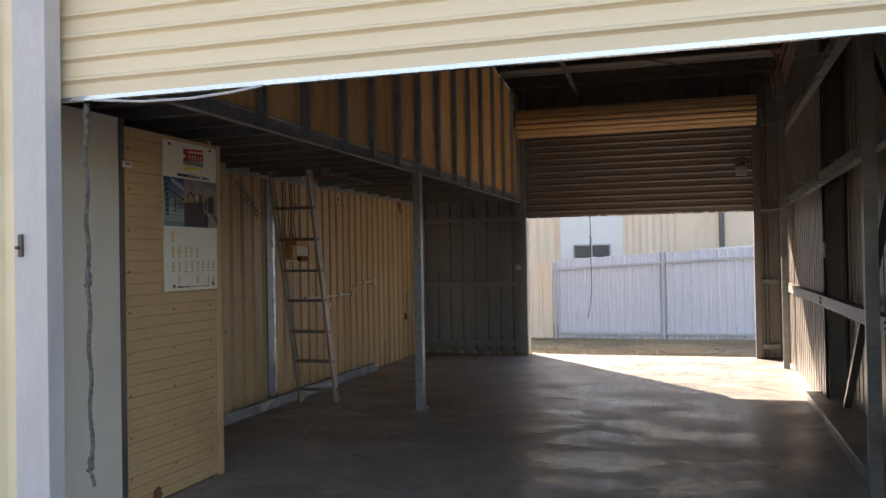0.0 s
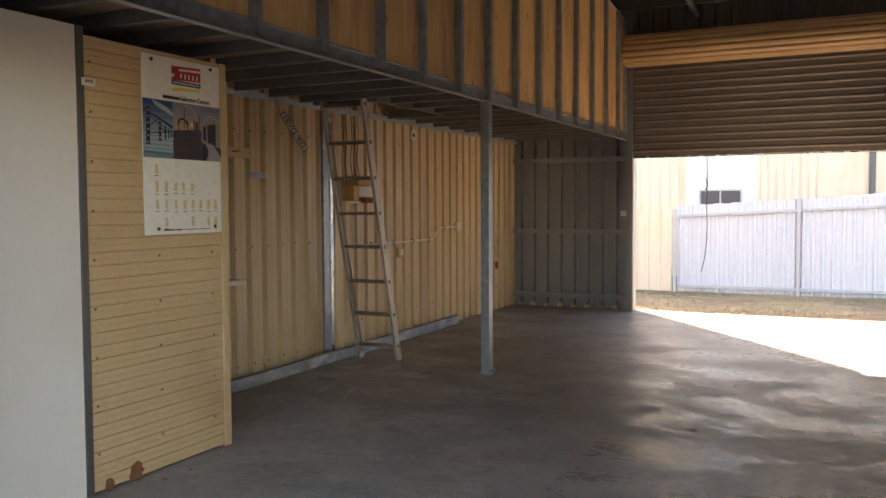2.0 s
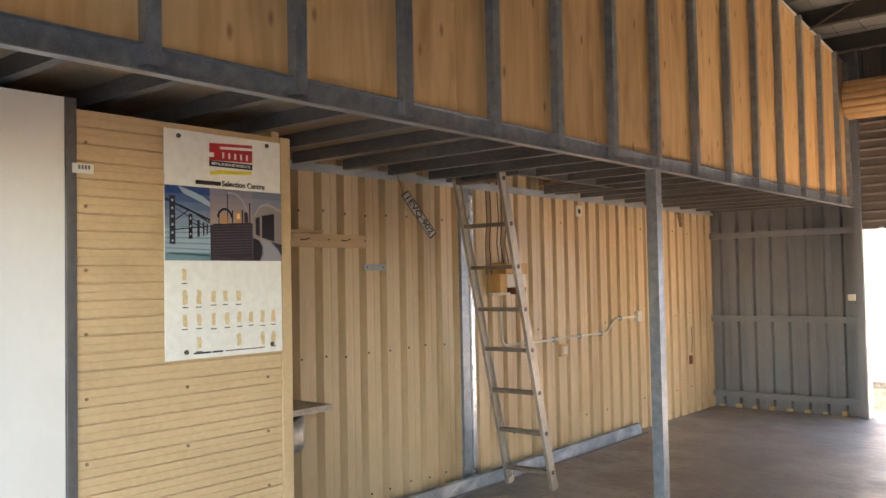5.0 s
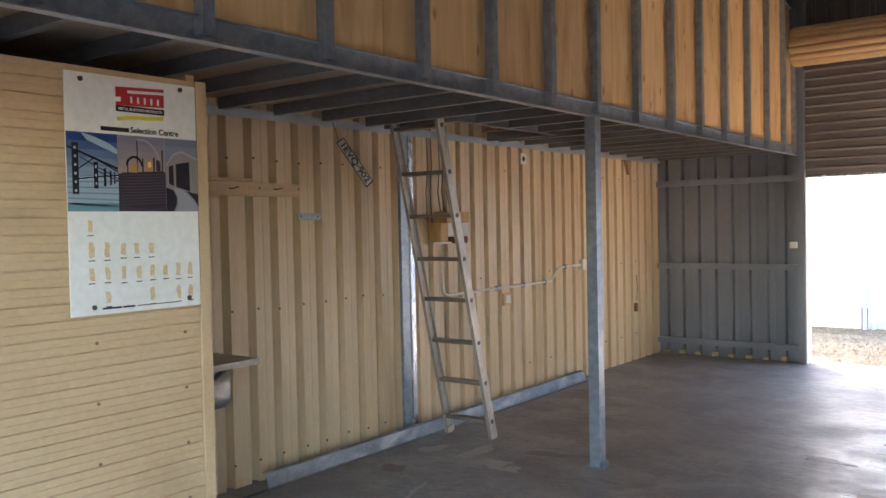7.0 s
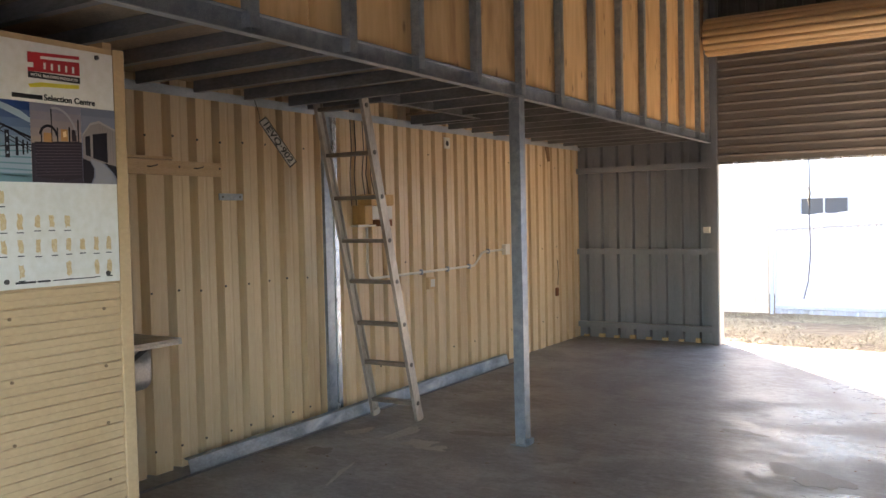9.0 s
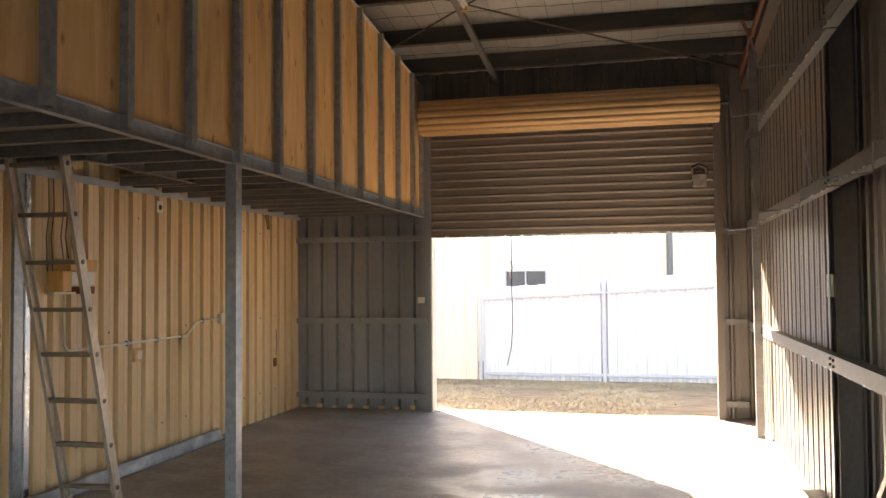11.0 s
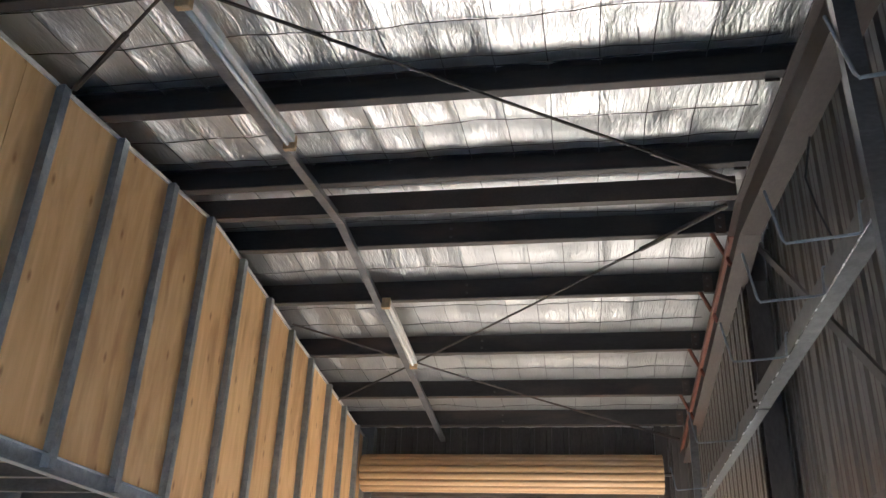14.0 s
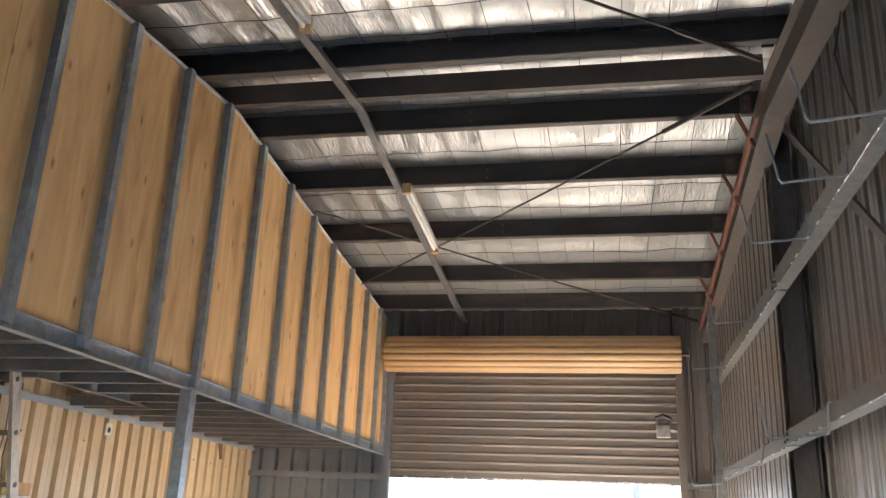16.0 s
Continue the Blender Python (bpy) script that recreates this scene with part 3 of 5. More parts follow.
def build_frame():
    G = "girts of the right wall"
    for z, w in ((0.995, 0.09), (2.10, 0.08), (3.06, 0.10)):
        for a, b, o, d in ((YF + 0.05, 9.10, 0.0, 0.085), (9.105, 13.48, 0.012, 0.07)):
            g = part("girt", girt_y(1.0 + o, z - o * 0.5, a, b, w, d), M["girt"])
            for yb in ((4.36, 6.17, 9.03) if a < 9 else (9.18, 12.36, 13.42)):
                for zz in (0.3, 0.7):
                    part("bolt", rod(bmesh.new(), [(1.0 + o, yb, z + w * zz), (0.988 + o, yb, z + w * zz)], 0.010, 6), M["dark_steel"], g)
            # Thin bright strip draws the highlight along the girt's lower edge.
            part("lip", box(0.998 + o, 1.004 + o, a + 0.01, b - 0.01, z - o * 0.5 - 0.0035, z - o * 0.5 - 0.0005), M["bright_galv"], g, "lower edge in brighter steel for its highlight")
            tagged(g, "galvanised steel channel girt across the wall", "girt", G)
    for z in (0.135, 1.04, 2.04):
        tagged(part("girt", girt_x(13.49, z, XL + 0.02, JL - 0.06), M["grey_sheet"]), "galvanised steel channel girt on the rear wall", "girt", "girts of the rear wall")
        tagged(part("girt", girt_x(13.49, z, JR + 0.09, 1.0), M["girt"]), "galvanised steel channel girt on the rear wall", "girt", "girts of the rear wall")
    # posts of the rear doorway
    for x0, x1 in ((JL - 0.07, JL + 0.0), (JR, JR + 0.08)):
        ob = part("door_post", extrude(channel(x1 - x0, 0.13, 0.005), 0.0, roof_z(YR) - 0.03, lambda u, v, q: (x0 + v, 13.47 + u, q)), M["grey_sheet"] if x0 < 0 else M["rwall_sheet"])
        tagged(ob, "galvanised steel door post beside the rear doorway", "post", "rear door posts", "structure")
    # White strip along the left reveal, up to the door's lower edge.
    tagged(part("trim", box(JL + 0.0015, JL + 0.012, 13.49, 13.68, 0.0, 2.07, 0.002), M["batten_white"]), "thin white strip on the left reveal of the rear doorway", "trim", "", "structure")
    # heavy columns in the right wall
    for y in (9.60, 4.3):
        h = purlin_bottom(y) - 0.2
        bm = extrude(i_section(0.155, 0.165), 0.08, h, lambda u, v, q: (1.112 + v, y - 0.022 + u, q))
        tagged(part("steel_column", bm, M["column"]), "dark steel column of the portal frame", "column", "portal frame columns")
    # thin posts on the inner face
    for y, x in ((6.24, 0.955), (12.42, 1.0)):
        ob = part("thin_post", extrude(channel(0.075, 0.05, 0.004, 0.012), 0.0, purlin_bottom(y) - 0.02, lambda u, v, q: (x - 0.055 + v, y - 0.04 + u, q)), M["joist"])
        tagged(ob, "dull galvanised steel post fixed to the girts", "post", "thin wall posts")
    # kicker beside the slab
    tagged(part("ledge", box(0.958, XR, YF, 10.0, -0.2, 0.085, 0.01), M["floor"]), "low concrete ledge along the wall", "ledge", "", "structure")
    tagged(part("ledge", box(0.958, XR, 10.0, YR, -0.2, 0.004, 0.003), M["floor"]), "concrete strip at the foot of the wall", "ledge", "", "structure")
    # rafters along the side walls
    for x0, x1 in ((0.985, 1.125), (XL + 0.02, XL + 0.16)):
        for a, b in ((YF, RIDGE), (RIDGE, YR - 0.02)):
            bm = extrude(i_section(x1 - x0, 0.26, 0.012, 0.05), a, b, lambda u, v, q: ((x0 + x1) / 2 + u, q, purlin_bottom(q) - 0.26 + v))
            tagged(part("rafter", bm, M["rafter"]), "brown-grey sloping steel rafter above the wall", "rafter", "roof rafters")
    # purlins
    for y in (4.2, 5.2, 6.245, 7.285, 8.32, 9.23, 10.09, 11.15, 12.22, 13.07):
        z = purlin_bottom(y)
        s = -1 if y < RIDGE else 1
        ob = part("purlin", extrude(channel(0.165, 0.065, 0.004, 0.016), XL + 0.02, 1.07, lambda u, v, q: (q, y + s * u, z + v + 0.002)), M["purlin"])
        tagged(ob, "dark steel channel purlin under the roof", "purlin", "roof purlins")
        part("cleat", box(0.90, 0.972, y - s * 0.008, y - s * 0.001, z - 0.012, z + 0.14), M["rafter"], ob, "plate cleat on the rafter")
        for zz in (0.04, 0.11):
            for xx in (0.935, -1.0):
                part("bolt", rod(bmesh.new(), [(xx, y - s * 0.009, z + zz), (xx, y - s * 0.02, z + zz)], 0.011, 6), M["dark_steel"], ob)
        # Separate strip makes the lower flange lighter than the purlin's web.
        part("bottom_flange", box(-2.66, 0.895, y + s * 0.002, y + s * 0.064, z - 0.0045, z - 0.0008), M["rafter"], ob, "lighter brown lower flange")
    z = purlin_bottom(8.73) - 0.03
    tagged(part("purlin", extrude(channel(0.15, 0.06, 0.004, 0.02), XL + 0.02, 0.975, lambda u, v, q: (q, 8.70 + u, z + v)), M["rafter"]), "pale-edged steel purlin near the ridge", "purlin", "roof purlins")
    # red fly braces
    for y in (9.23, 10.09, 11.15, 12.22):
        bm = rod(bmesh.new(), [(0.87, y + 0.02, purlin_bottom(y) + 0.01), (0.99, y + 0.06, purlin_bottom(y) - 0.24)], 0.016, 6)
        tagged(part("fly_brace", bm, M["red_oxide"]), "red-primed steel angle brace from purlin to rafter", "brace", "red fly braces")
    bm = extrude([(0, 0), (0.006, 0), (0.006, 0.045), (0.04, 0.045), (0.04, 0.051), (0, 0.051)], 9.02, 13.38, lambda u, v, q: (0.940 + u, q, purlin_bottom(q) - 0.215 + v))
    tagged(part("rafter_angle", bm, M["red_oxide"]), "red-primed steel angle fixed along the rear rafter", "steel angle")
    # crossed wind bracing
    for p, q in (((0.93, 8.87), (-2.72, 12.27)), ((0.95, 13.5), (-2.62, 10.45)), ((0.92, 8.48), (-2.68, 5.2)), ((-2.61, 6.88), (0.93, 3.98))):
        pts = []
        for i in range(13):
            k = i / 12
            x, y = p[0] + (q[0] - p[0]) * k, p[1] + (q[1] - p[1]) * k
            pts.append((x, y, purlin_bottom(y) - 0.02 - 0.02 * math.sin(k * math.pi)))
        bm = rod(bmesh.new(), pts, 0.009, 6)
        e = Vector(pts[0])
        d = (Vector(pts[2]) - e)
        rod(bm, [e, e + d * 0.9], 0.017, 6)
        tagged(part("brace_rod", bm, M["rafter"]), "thin rusty steel cross-brace rod under the roof", "brace", "roof bracing rods")


build_frame()


# ---------------- roof and foil ----------------
def build_roof():
    bm = bmesh.new()
    ys = [YF - 0.1 + (YR + 0.1 - YF) * i / 170 for i in range(171)]
    ys = sorted(ys + [RIDGE])
    xs = [XL - 0.14 + (XR + 0.17 - XL) * i / 150 for i in range(151)]
    pur = [4.2, 5.2, 6.245, 7.285, 8.32, 8.73, 9.23, 10.09, 11.15, 12.22, 13.07, 14]
    def sag(x, y):
        k = min(abs(y - p) for p in pur)
        s = min(1.0, k / 0.2)
        pil = abs(math.sin(math.pi * (x - XL - 0.1) / 0.27)) ** 0.6 * abs(math.sin(math.pi * (y - 4.4) / 0.34)) ** 0.6
        return s * (0.018 * pil - 0.024 * (0.6 + noise.noise(Vector((x * 2.2, y * 1.6, 7)))) - 0.010 * noise.noise(Vector((x * 9, y * 2.5, 2))))
    low = [[bm.verts.new((x, y, roof_z(y) + sag(x, y))) for x in xs] for y in ys]
    for a, b in zip(low, low[1:]):
        for i in range(len(xs) - 1):
            f = bm.faces.new((a[i], a[i + 1], b[i + 1], b[i]))
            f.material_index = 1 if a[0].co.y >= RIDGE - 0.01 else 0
    roof_foil = tagged(part("ceiling", bm, M["foil"], None, "", True), "crinkled silver foil insulation under the roof, darker behind the ridge", "ceiling", "", "structure")
    roof_foil.data.materials.append(M["darker_foil"])
    bm = bmesh.new()
    for a, b in ((YF - 0.3, RIDGE), (RIDGE, YR + 0.25)):
        za, zb = roof_z(a) + 0.05, roof_z(b) + 0.05
        vs = [bm.verts.new(p) for p in ((XL - 0.1, a, za), (XR + 0.1, a, za), (XR + 0.1, a, za + 0.04), (XL - 0.1, a, za + 0.04), (XL - 0.1, b, zb), (XR + 0.1, b, zb), (XR + 0.1, b, zb + 0.04), (XL - 0.1, b, zb + 0.04))]
        for f in ((0, 1, 2, 3), (7, 6, 5, 4), (0, 4, 5, 1), (1, 5, 6, 2), (2, 6, 7, 3), (3, 7, 4, 0)):
            bm.faces.new([vs[i] for i in f])
    tagged(part("roof", bm, M["rafter"]), "shallow steel gable roof over the shed", "roof", "", "structure")
    # netting under the foil
    bm = bmesh.new()
    rng = random.Random(4)
    def strip(pts, w):
        pv = None
        for (x, y), (dx, dy) in pts:
            z = roof_z(y) - 0.006 + sag(x, y)
            c = (bm.verts.new((x - dx * w, y - dy * w, z)), bm.verts.new((x + dx * w, y + dy * w, z)), bm.verts.new((x, y, z - 2 * w)))
            if pv:
                bm.faces.new((pv[0], pv[1], c[1], c[0]))
                bm.faces.new((pv[1], pv[2], c[2], c[1]))
                bm.faces.new((pv[2], pv[0], c[0], c[2]))
            pv = c
    x = XL + 0.1
    while x < 0.95:
        o = rng.uniform(0, 9)
        strip([((x + 0.025 * noise.noise(Vector((o, yy * 1.3, 0))), yy), (1, 0)) for yy in [YF + 0.1 * i for i in range(97)]], 0.0024)
        x += 0.27
    y = 4.4
    while y < 13.4:
        o = rng.uniform(0, 9)
        strip([((xx, y + 0.035 * noise.noise(Vector((xx * 1.5, o, 0)))), (0, 1)) for xx in [XL + 0.1 * i for i in range(54)]], 0.0024)
        y += 0.34
    tagged(part("safety_mesh", bm, M["dark_steel"]), "thin wire safety mesh under the foil", "wire mesh", "", "stuff")
    # conduit channel and lamps under the purlins
    bm = bmesh.new()
    for a, b in ((4.3, RIDGE), (RIDGE, 13.5)):
        za, zb = purlin_bottom(a), purlin_bottom(b)
        vs = [bm.verts.new(p) for p in ((-1.78, a, za - 0.045), (-1.72, a, za - 0.045), (-1.72, a, za - 0.002), (-1.78, a, za - 0.002), (-1.78, b, zb - 0.045), (-1.72, b, zb - 0.045), (-1.72, b, zb - 0.002), (-1.78, b, zb - 0.002))]
        for f in ((0, 1, 2, 3), (7, 6, 5, 4), (0, 4, 5, 1), (1, 5, 6, 2), (2, 6, 7, 3), (3, 7, 4, 0)):
            bm.faces.new([vs[i] for i in f])
    tagged(part("lamp_rail", bm, M["joist"]), "long galvanised rail carrying the lamps", "rail", "", "structure")
    for a, b in ((6.2, 7.58), (10.05, 11.30)):
        lamp = thing("batten_light", "unlit white fluorescent batten under the purlins", "light", "fluorescent battens")
        s = 1 if a < RIDGE else -1
        ang = math.atan(0.105) * s
        mid = (a + b) / 2
        rot = Matrix.Translation((-1.675, mid, purlin_bottom(mid) - 0.03)) @ Matrix.Rotation(ang, 4, 'X')
        h = (b - a) / 2
        part("body", box(-0.035, 0.035, -h, h, -0.025, 0.025, 0.006, rot), M["batten_white"], lamp)
        bm = rod(bmesh.new(), [rot @ Vector((0, -h + 0.05, -0.045)), rot @ Vector((0, h - 0.05, -0.045))], 0.013, 10)
        part("tube", bm, M["tube"], lamp, "bare white tube", True)
        for q in (-h - 0.012, h - 0.028):
            part("end_cap", box(-0.036, 0.036, q, q + 0.04, -0.065, 0.03, 0.006, rot), M["timber"], lamp, "brownish plastic end cap")


build_roof()


# ---------------- loft ----------------
STUDS = [4.31, 4.931, 5.571, 6.197, 6.867, 7.469, 8.106, 8.70, 9.338, 9.971, 10.581, 11.188, 11.823, 12.426, 13.010]


def build_loft():
    loft = thing("loft_wall", "raw plywood loft wall with galvanised studs", "wall", "", "structure")
    zb = 2.335
    # plywood sheets from plate to roof
    edges = [YF + 0.08, STUDS[2], 6.60] + STUDS[5::2] + [13.47]
    for a, b in zip(edges, edges[1:]):
        if b - a < 0.1:
            continue
        bm = bmesh.new()
        t0 = [(a + 0.002, purlin_bottom(a) - 0.015), (b - 0.002, purlin_bottom(b) - 0.015)]
        if a < RIDGE < b:
            t0.insert(1, (RIDGE, purlin_bottom(RIDGE) - 0.015))
        out = [(a + 0.002, zb + 0.01), (b - 0.002, zb + 0.01)] + t0[::-1]
        f = [bm.verts.new((XM, y, z)) for y, z in out]
        g = [bm.verts.new((XM - 0.015, y, z)) for y, z in out]
        n = len(out)
        bm.faces.new(f)
        bm.faces.new(g)
        for i in range(n):
            j = (i + 1) % n
            bm.faces.new((f[i], f[j], g[j], g[i]))
        part("plywood_sheet", bm, M["ply"], loft)
    for y in STUDS + [13.40]:
        part("stud", extrude(channel(0.058, 0.050, 0.003, 0.010), zb + 0.008, purlin_bottom(y) - 0.02, lambda u, v, q: (XM + 0.052 - u, y - 0.029 + v, q)), M["galv"], loft)
    part("bottom_plate", extrude(channel(0.095, 0.045, 0.003), YF + 0.08, 13.47, lambda u, v, q: (XM + 0.001 + u * 0.8, q, zb - 0.016 + v)), M["galv"], loft)
    # Lighter steel on this lip stands in for light caught along it.
    part("lit_bottom_lip", box(XM + 0.004, XM + 0.052, YF + 0.08, 13.47, zb - 0.0205, zb - 0.0165), M["ledger"], loft, "lower flange, paler for the light it catches")
    for a, b in ((YF + 0.1, RIDGE), (RIDGE, 13.47)):
        bm = bmesh.new()
        za, zc = purlin_bottom(a) - 0.014, purlin_bottom(b) - 0.014
        vs = [bm.verts.new(p) for p in ((XM - 0.02, a, za - 0.012), (XM + 0.012, a, za - 0.012), (XM + 0.012, a, za + 0.012), (XM - 0.02, a, za + 0.012), (XM - 0.02, b, zc - 0.012), (XM + 0.012, b, zc - 0.012), (XM + 0.012, b, zc + 0.012), (XM - 0.02, b, zc + 0.012))]
        for f in ((0, 1, 2, 3), (7, 6, 5, 4), (0, 4, 5, 1), (1, 5, 6, 2), (2, 6, 7, 3), (3, 7, 4, 0)):
            bm.faces.new([vs[i] for i in f])
        part("top_plate", bm, M["batten_white"], loft)
    # loft floor and joists
    deck = thing("loft_floor", "galvanised joists under loft flooring with an open hatch", "floor", "", "structure")
    HX, HY0, HY1 = -3.62, 8.42, 9.72
    for x0, x1, y0, y1 in ((XL + 0.04, XM - 0.018, YF + 0.08, HY0), (HX, XM - 0.018, HY0 + 0.001, HY1), (XL + 0.04, XM - 0.018, HY1 + 0.001, 13.47)):
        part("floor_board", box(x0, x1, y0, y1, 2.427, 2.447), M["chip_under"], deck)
    y = 4.25
    while y < 13.4:
        x0 = HX + 0.05 if HY0 < y < HY1 else -4.236
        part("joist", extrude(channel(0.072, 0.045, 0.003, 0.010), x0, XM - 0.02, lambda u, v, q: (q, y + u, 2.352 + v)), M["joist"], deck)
        y += 0.435
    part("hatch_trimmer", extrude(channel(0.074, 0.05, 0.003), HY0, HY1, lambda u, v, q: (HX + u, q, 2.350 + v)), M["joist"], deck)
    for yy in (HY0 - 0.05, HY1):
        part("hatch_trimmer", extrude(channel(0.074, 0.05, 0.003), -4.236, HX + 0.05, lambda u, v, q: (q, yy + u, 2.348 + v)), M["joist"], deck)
    part("ledger", extrude([(0, 0), (0.004, 0), (0.004, 0.054), (0.05, 0.054), (0.05, 0.058), (0, 0.058)], YF + 0.08, 13.47, lambda u, v, q: (-4.24 - u, q, 2.318 + v)), M["ledger"], deck, "bright ledger angle")
    # loft post
    post = thing("loft_post", "galvanised steel post holding up the loft beam", "post", "", "", (-2.675, 8.645, 0))
    part("shaft", extrude(channel(0.078, 0.076, 0.004, 0.018), 0.006, 2.318, lambda u, v, q: (-2.632 - u, 8.612 + v, q)), M["galv"], post)
    part("base_plate", box(-2.735, -2.615, 8.585, 8.705, 0.0, 0.008, 0.002), M["galv"], post)
    part("clip", box(-2.625, -2.60, 8.61, 8.68, 0.008, 0.05, 0.003), M["galv"], post)


build_loft()


# ---------------- roller doors ----------------
def slat_outline(h, d):
    """One curved slat of a roller curtain: a flat with a rolled bead."""
    return [(0.0, 0.0), (0.0, h * 0.62), (d * 0.35, h * 0.70), (d, h * 0.78), (d, h * 0.90), (d * 0.35, h * 0.97), (0.0, h)]


def roller(name, label, y, x0, x1, z0, z1, pitch, mat, side, drum_mat, drum_y, drum_z, drum_r):
    door = thing(name, label, "roller door", "", "structure")
    prof = slat_outline(pitch, 0.020)
    prof = prof + [(u - 0.003, v) for u, v in reversed(prof)]
    first = part("slat", extrude(prof, x0, x1, lambda u, v, q: (q, y + side * u, z0 + 0.018 + v)), mat, door)
    n = int((z1 - z0 - 0.05) / pitch)
    for i in range(1, n):
        share("slat", first, door, (0, 0, i * pitch))
    part("bottom_rail", extrude([(-0.012, 0), (0.016, 0), (0.016, 0.006), (0.005, 0.009), (0.005, 0.022), (-0.006, 0.022), (-0.006, 0.009), (-0.012, 0.006)], x0 - 0.01, x1 + 0.01, lambda u, v, q: (q, y + side * u, z0 + v)), M["bright_galv"], door)
    pts = []
    k = 15
    for i in range(k * 10):
        a = i * math.tau / (k * 10)
        r = drum_r + (0.012, 0.015, 0.016, 0.016, 0.015, 0.013, 0.008, -0.004, -0.006, 0.004)[i % 10]
        pts.append((math.cos(a) * r, math.sin(a) * r))
    part("drum", extrude(pts, x0 - 0.04, x1 + 0.04, lambda u, v, q: (q, drum_y + u, drum_z + v)), drum_mat, door)
    bm = rod(bmesh.new(), [(x0 - 0.14, drum_y, drum_z), (x1 + 0.14, drum_y, drum_z)], 0.02, 10)
    part("axle", bm, M["dark_steel"], door)
    for x in (x0 - 0.045, x1 + 0.005):
        part("guide", extrude([(-0.03, 0), (0.03, 0), (0.03, 0.04), (-0.03, 0.04)], 0.002, z1, lambda u, v, q: (x + v, y + u, q)), M["galv"], door)
    return door


rear = roller("door_1", "half-raised roller door, grey inside, cream outside", 13.53, JL - 0.01, JR + 0.01, 2.07, 3.52, 0.098, M["door_inside"], -1, M["drum"], 13.30, 3.47, 0.195)
front = roller("door_2", "raised cream steel roller door at the front", YF, -2.86, 0.80, 2.212, 3.45, 0.098, M["cream_door"], -1, M["cream_door"], 4.20, 3.45, 0.20)
tagged(part("front_post", box(-2.935, -2.757, YF - 0.14, YF - 0.04, 0.0, 3.9, 0.004), M["post_paint"]), "grey painted steel post beside the front door", "post", "", "structure")
tagged(part("front_post", box(0.83, 0.95, YF - 0.14, YF - 0.04, 0.0, 3.9, 0.004), M["post_paint"]), "grey painted steel post beside the front door", "post", "", "structure")


# ---------------- store partition ----------------
def build_partition():
    tagged(part("partition_lining", box(-3.30, -3.24, YF + 0.085, 4.92, 0.0, 2.325), M["white_wall"]), "plain off-white lining of the store wall", "wall", "", "structure")
    tagged(part("trim", box(-3.31, -3.232, 4.922, 4.964, 0.0, 2.325, 0.003), M["column"]), "dark steel jamb strip between two linings", "trim", "", "structure")
    prof = []
    z, i = 0.01, 0
    while z < 2.25:
        h = 0.067
        prof += [(-0.009, z), (-0.009, z + 0.0025), (-0.001, z + 0.004), (0.001, z + 0.010), (0.0015, z + 0.0335), (-0.0012, z + 0.0345), (-0.0012, z + 0.0365), (0.0006, z + 0.0375), (0.0015, z + 0.060), (0.0, z + h - 0.002), (-0.009, z + h - 0.001)]
        z += h
    prof += [(-0.05, z), (-0.05, 0.01)]
    tagged(part("partition_panel", extrude(prof, 4.966, 5.943, lambda u, v, q: (-3.24 + u, q, v)), M["cream_panel"]), "cream panel with fine horizontal grooves and stains", "wall panel", "", "structure")
    tagged(part("corner_stud", box(-3.29, -3.232, 5.945, 6.003, 0.0, 2.288, 0.003), M["cream_panel"]), "cream painted stud at the end of the partition", "timber post", "", "structure")
    tagged(part("partition_return", box(XL + 0.005, -3.292, 5.94, 5.985, 0.0, 2.325), M["cream_panel"]), "cream return wall of the small store", "wall", "", "structure")


build_partition()


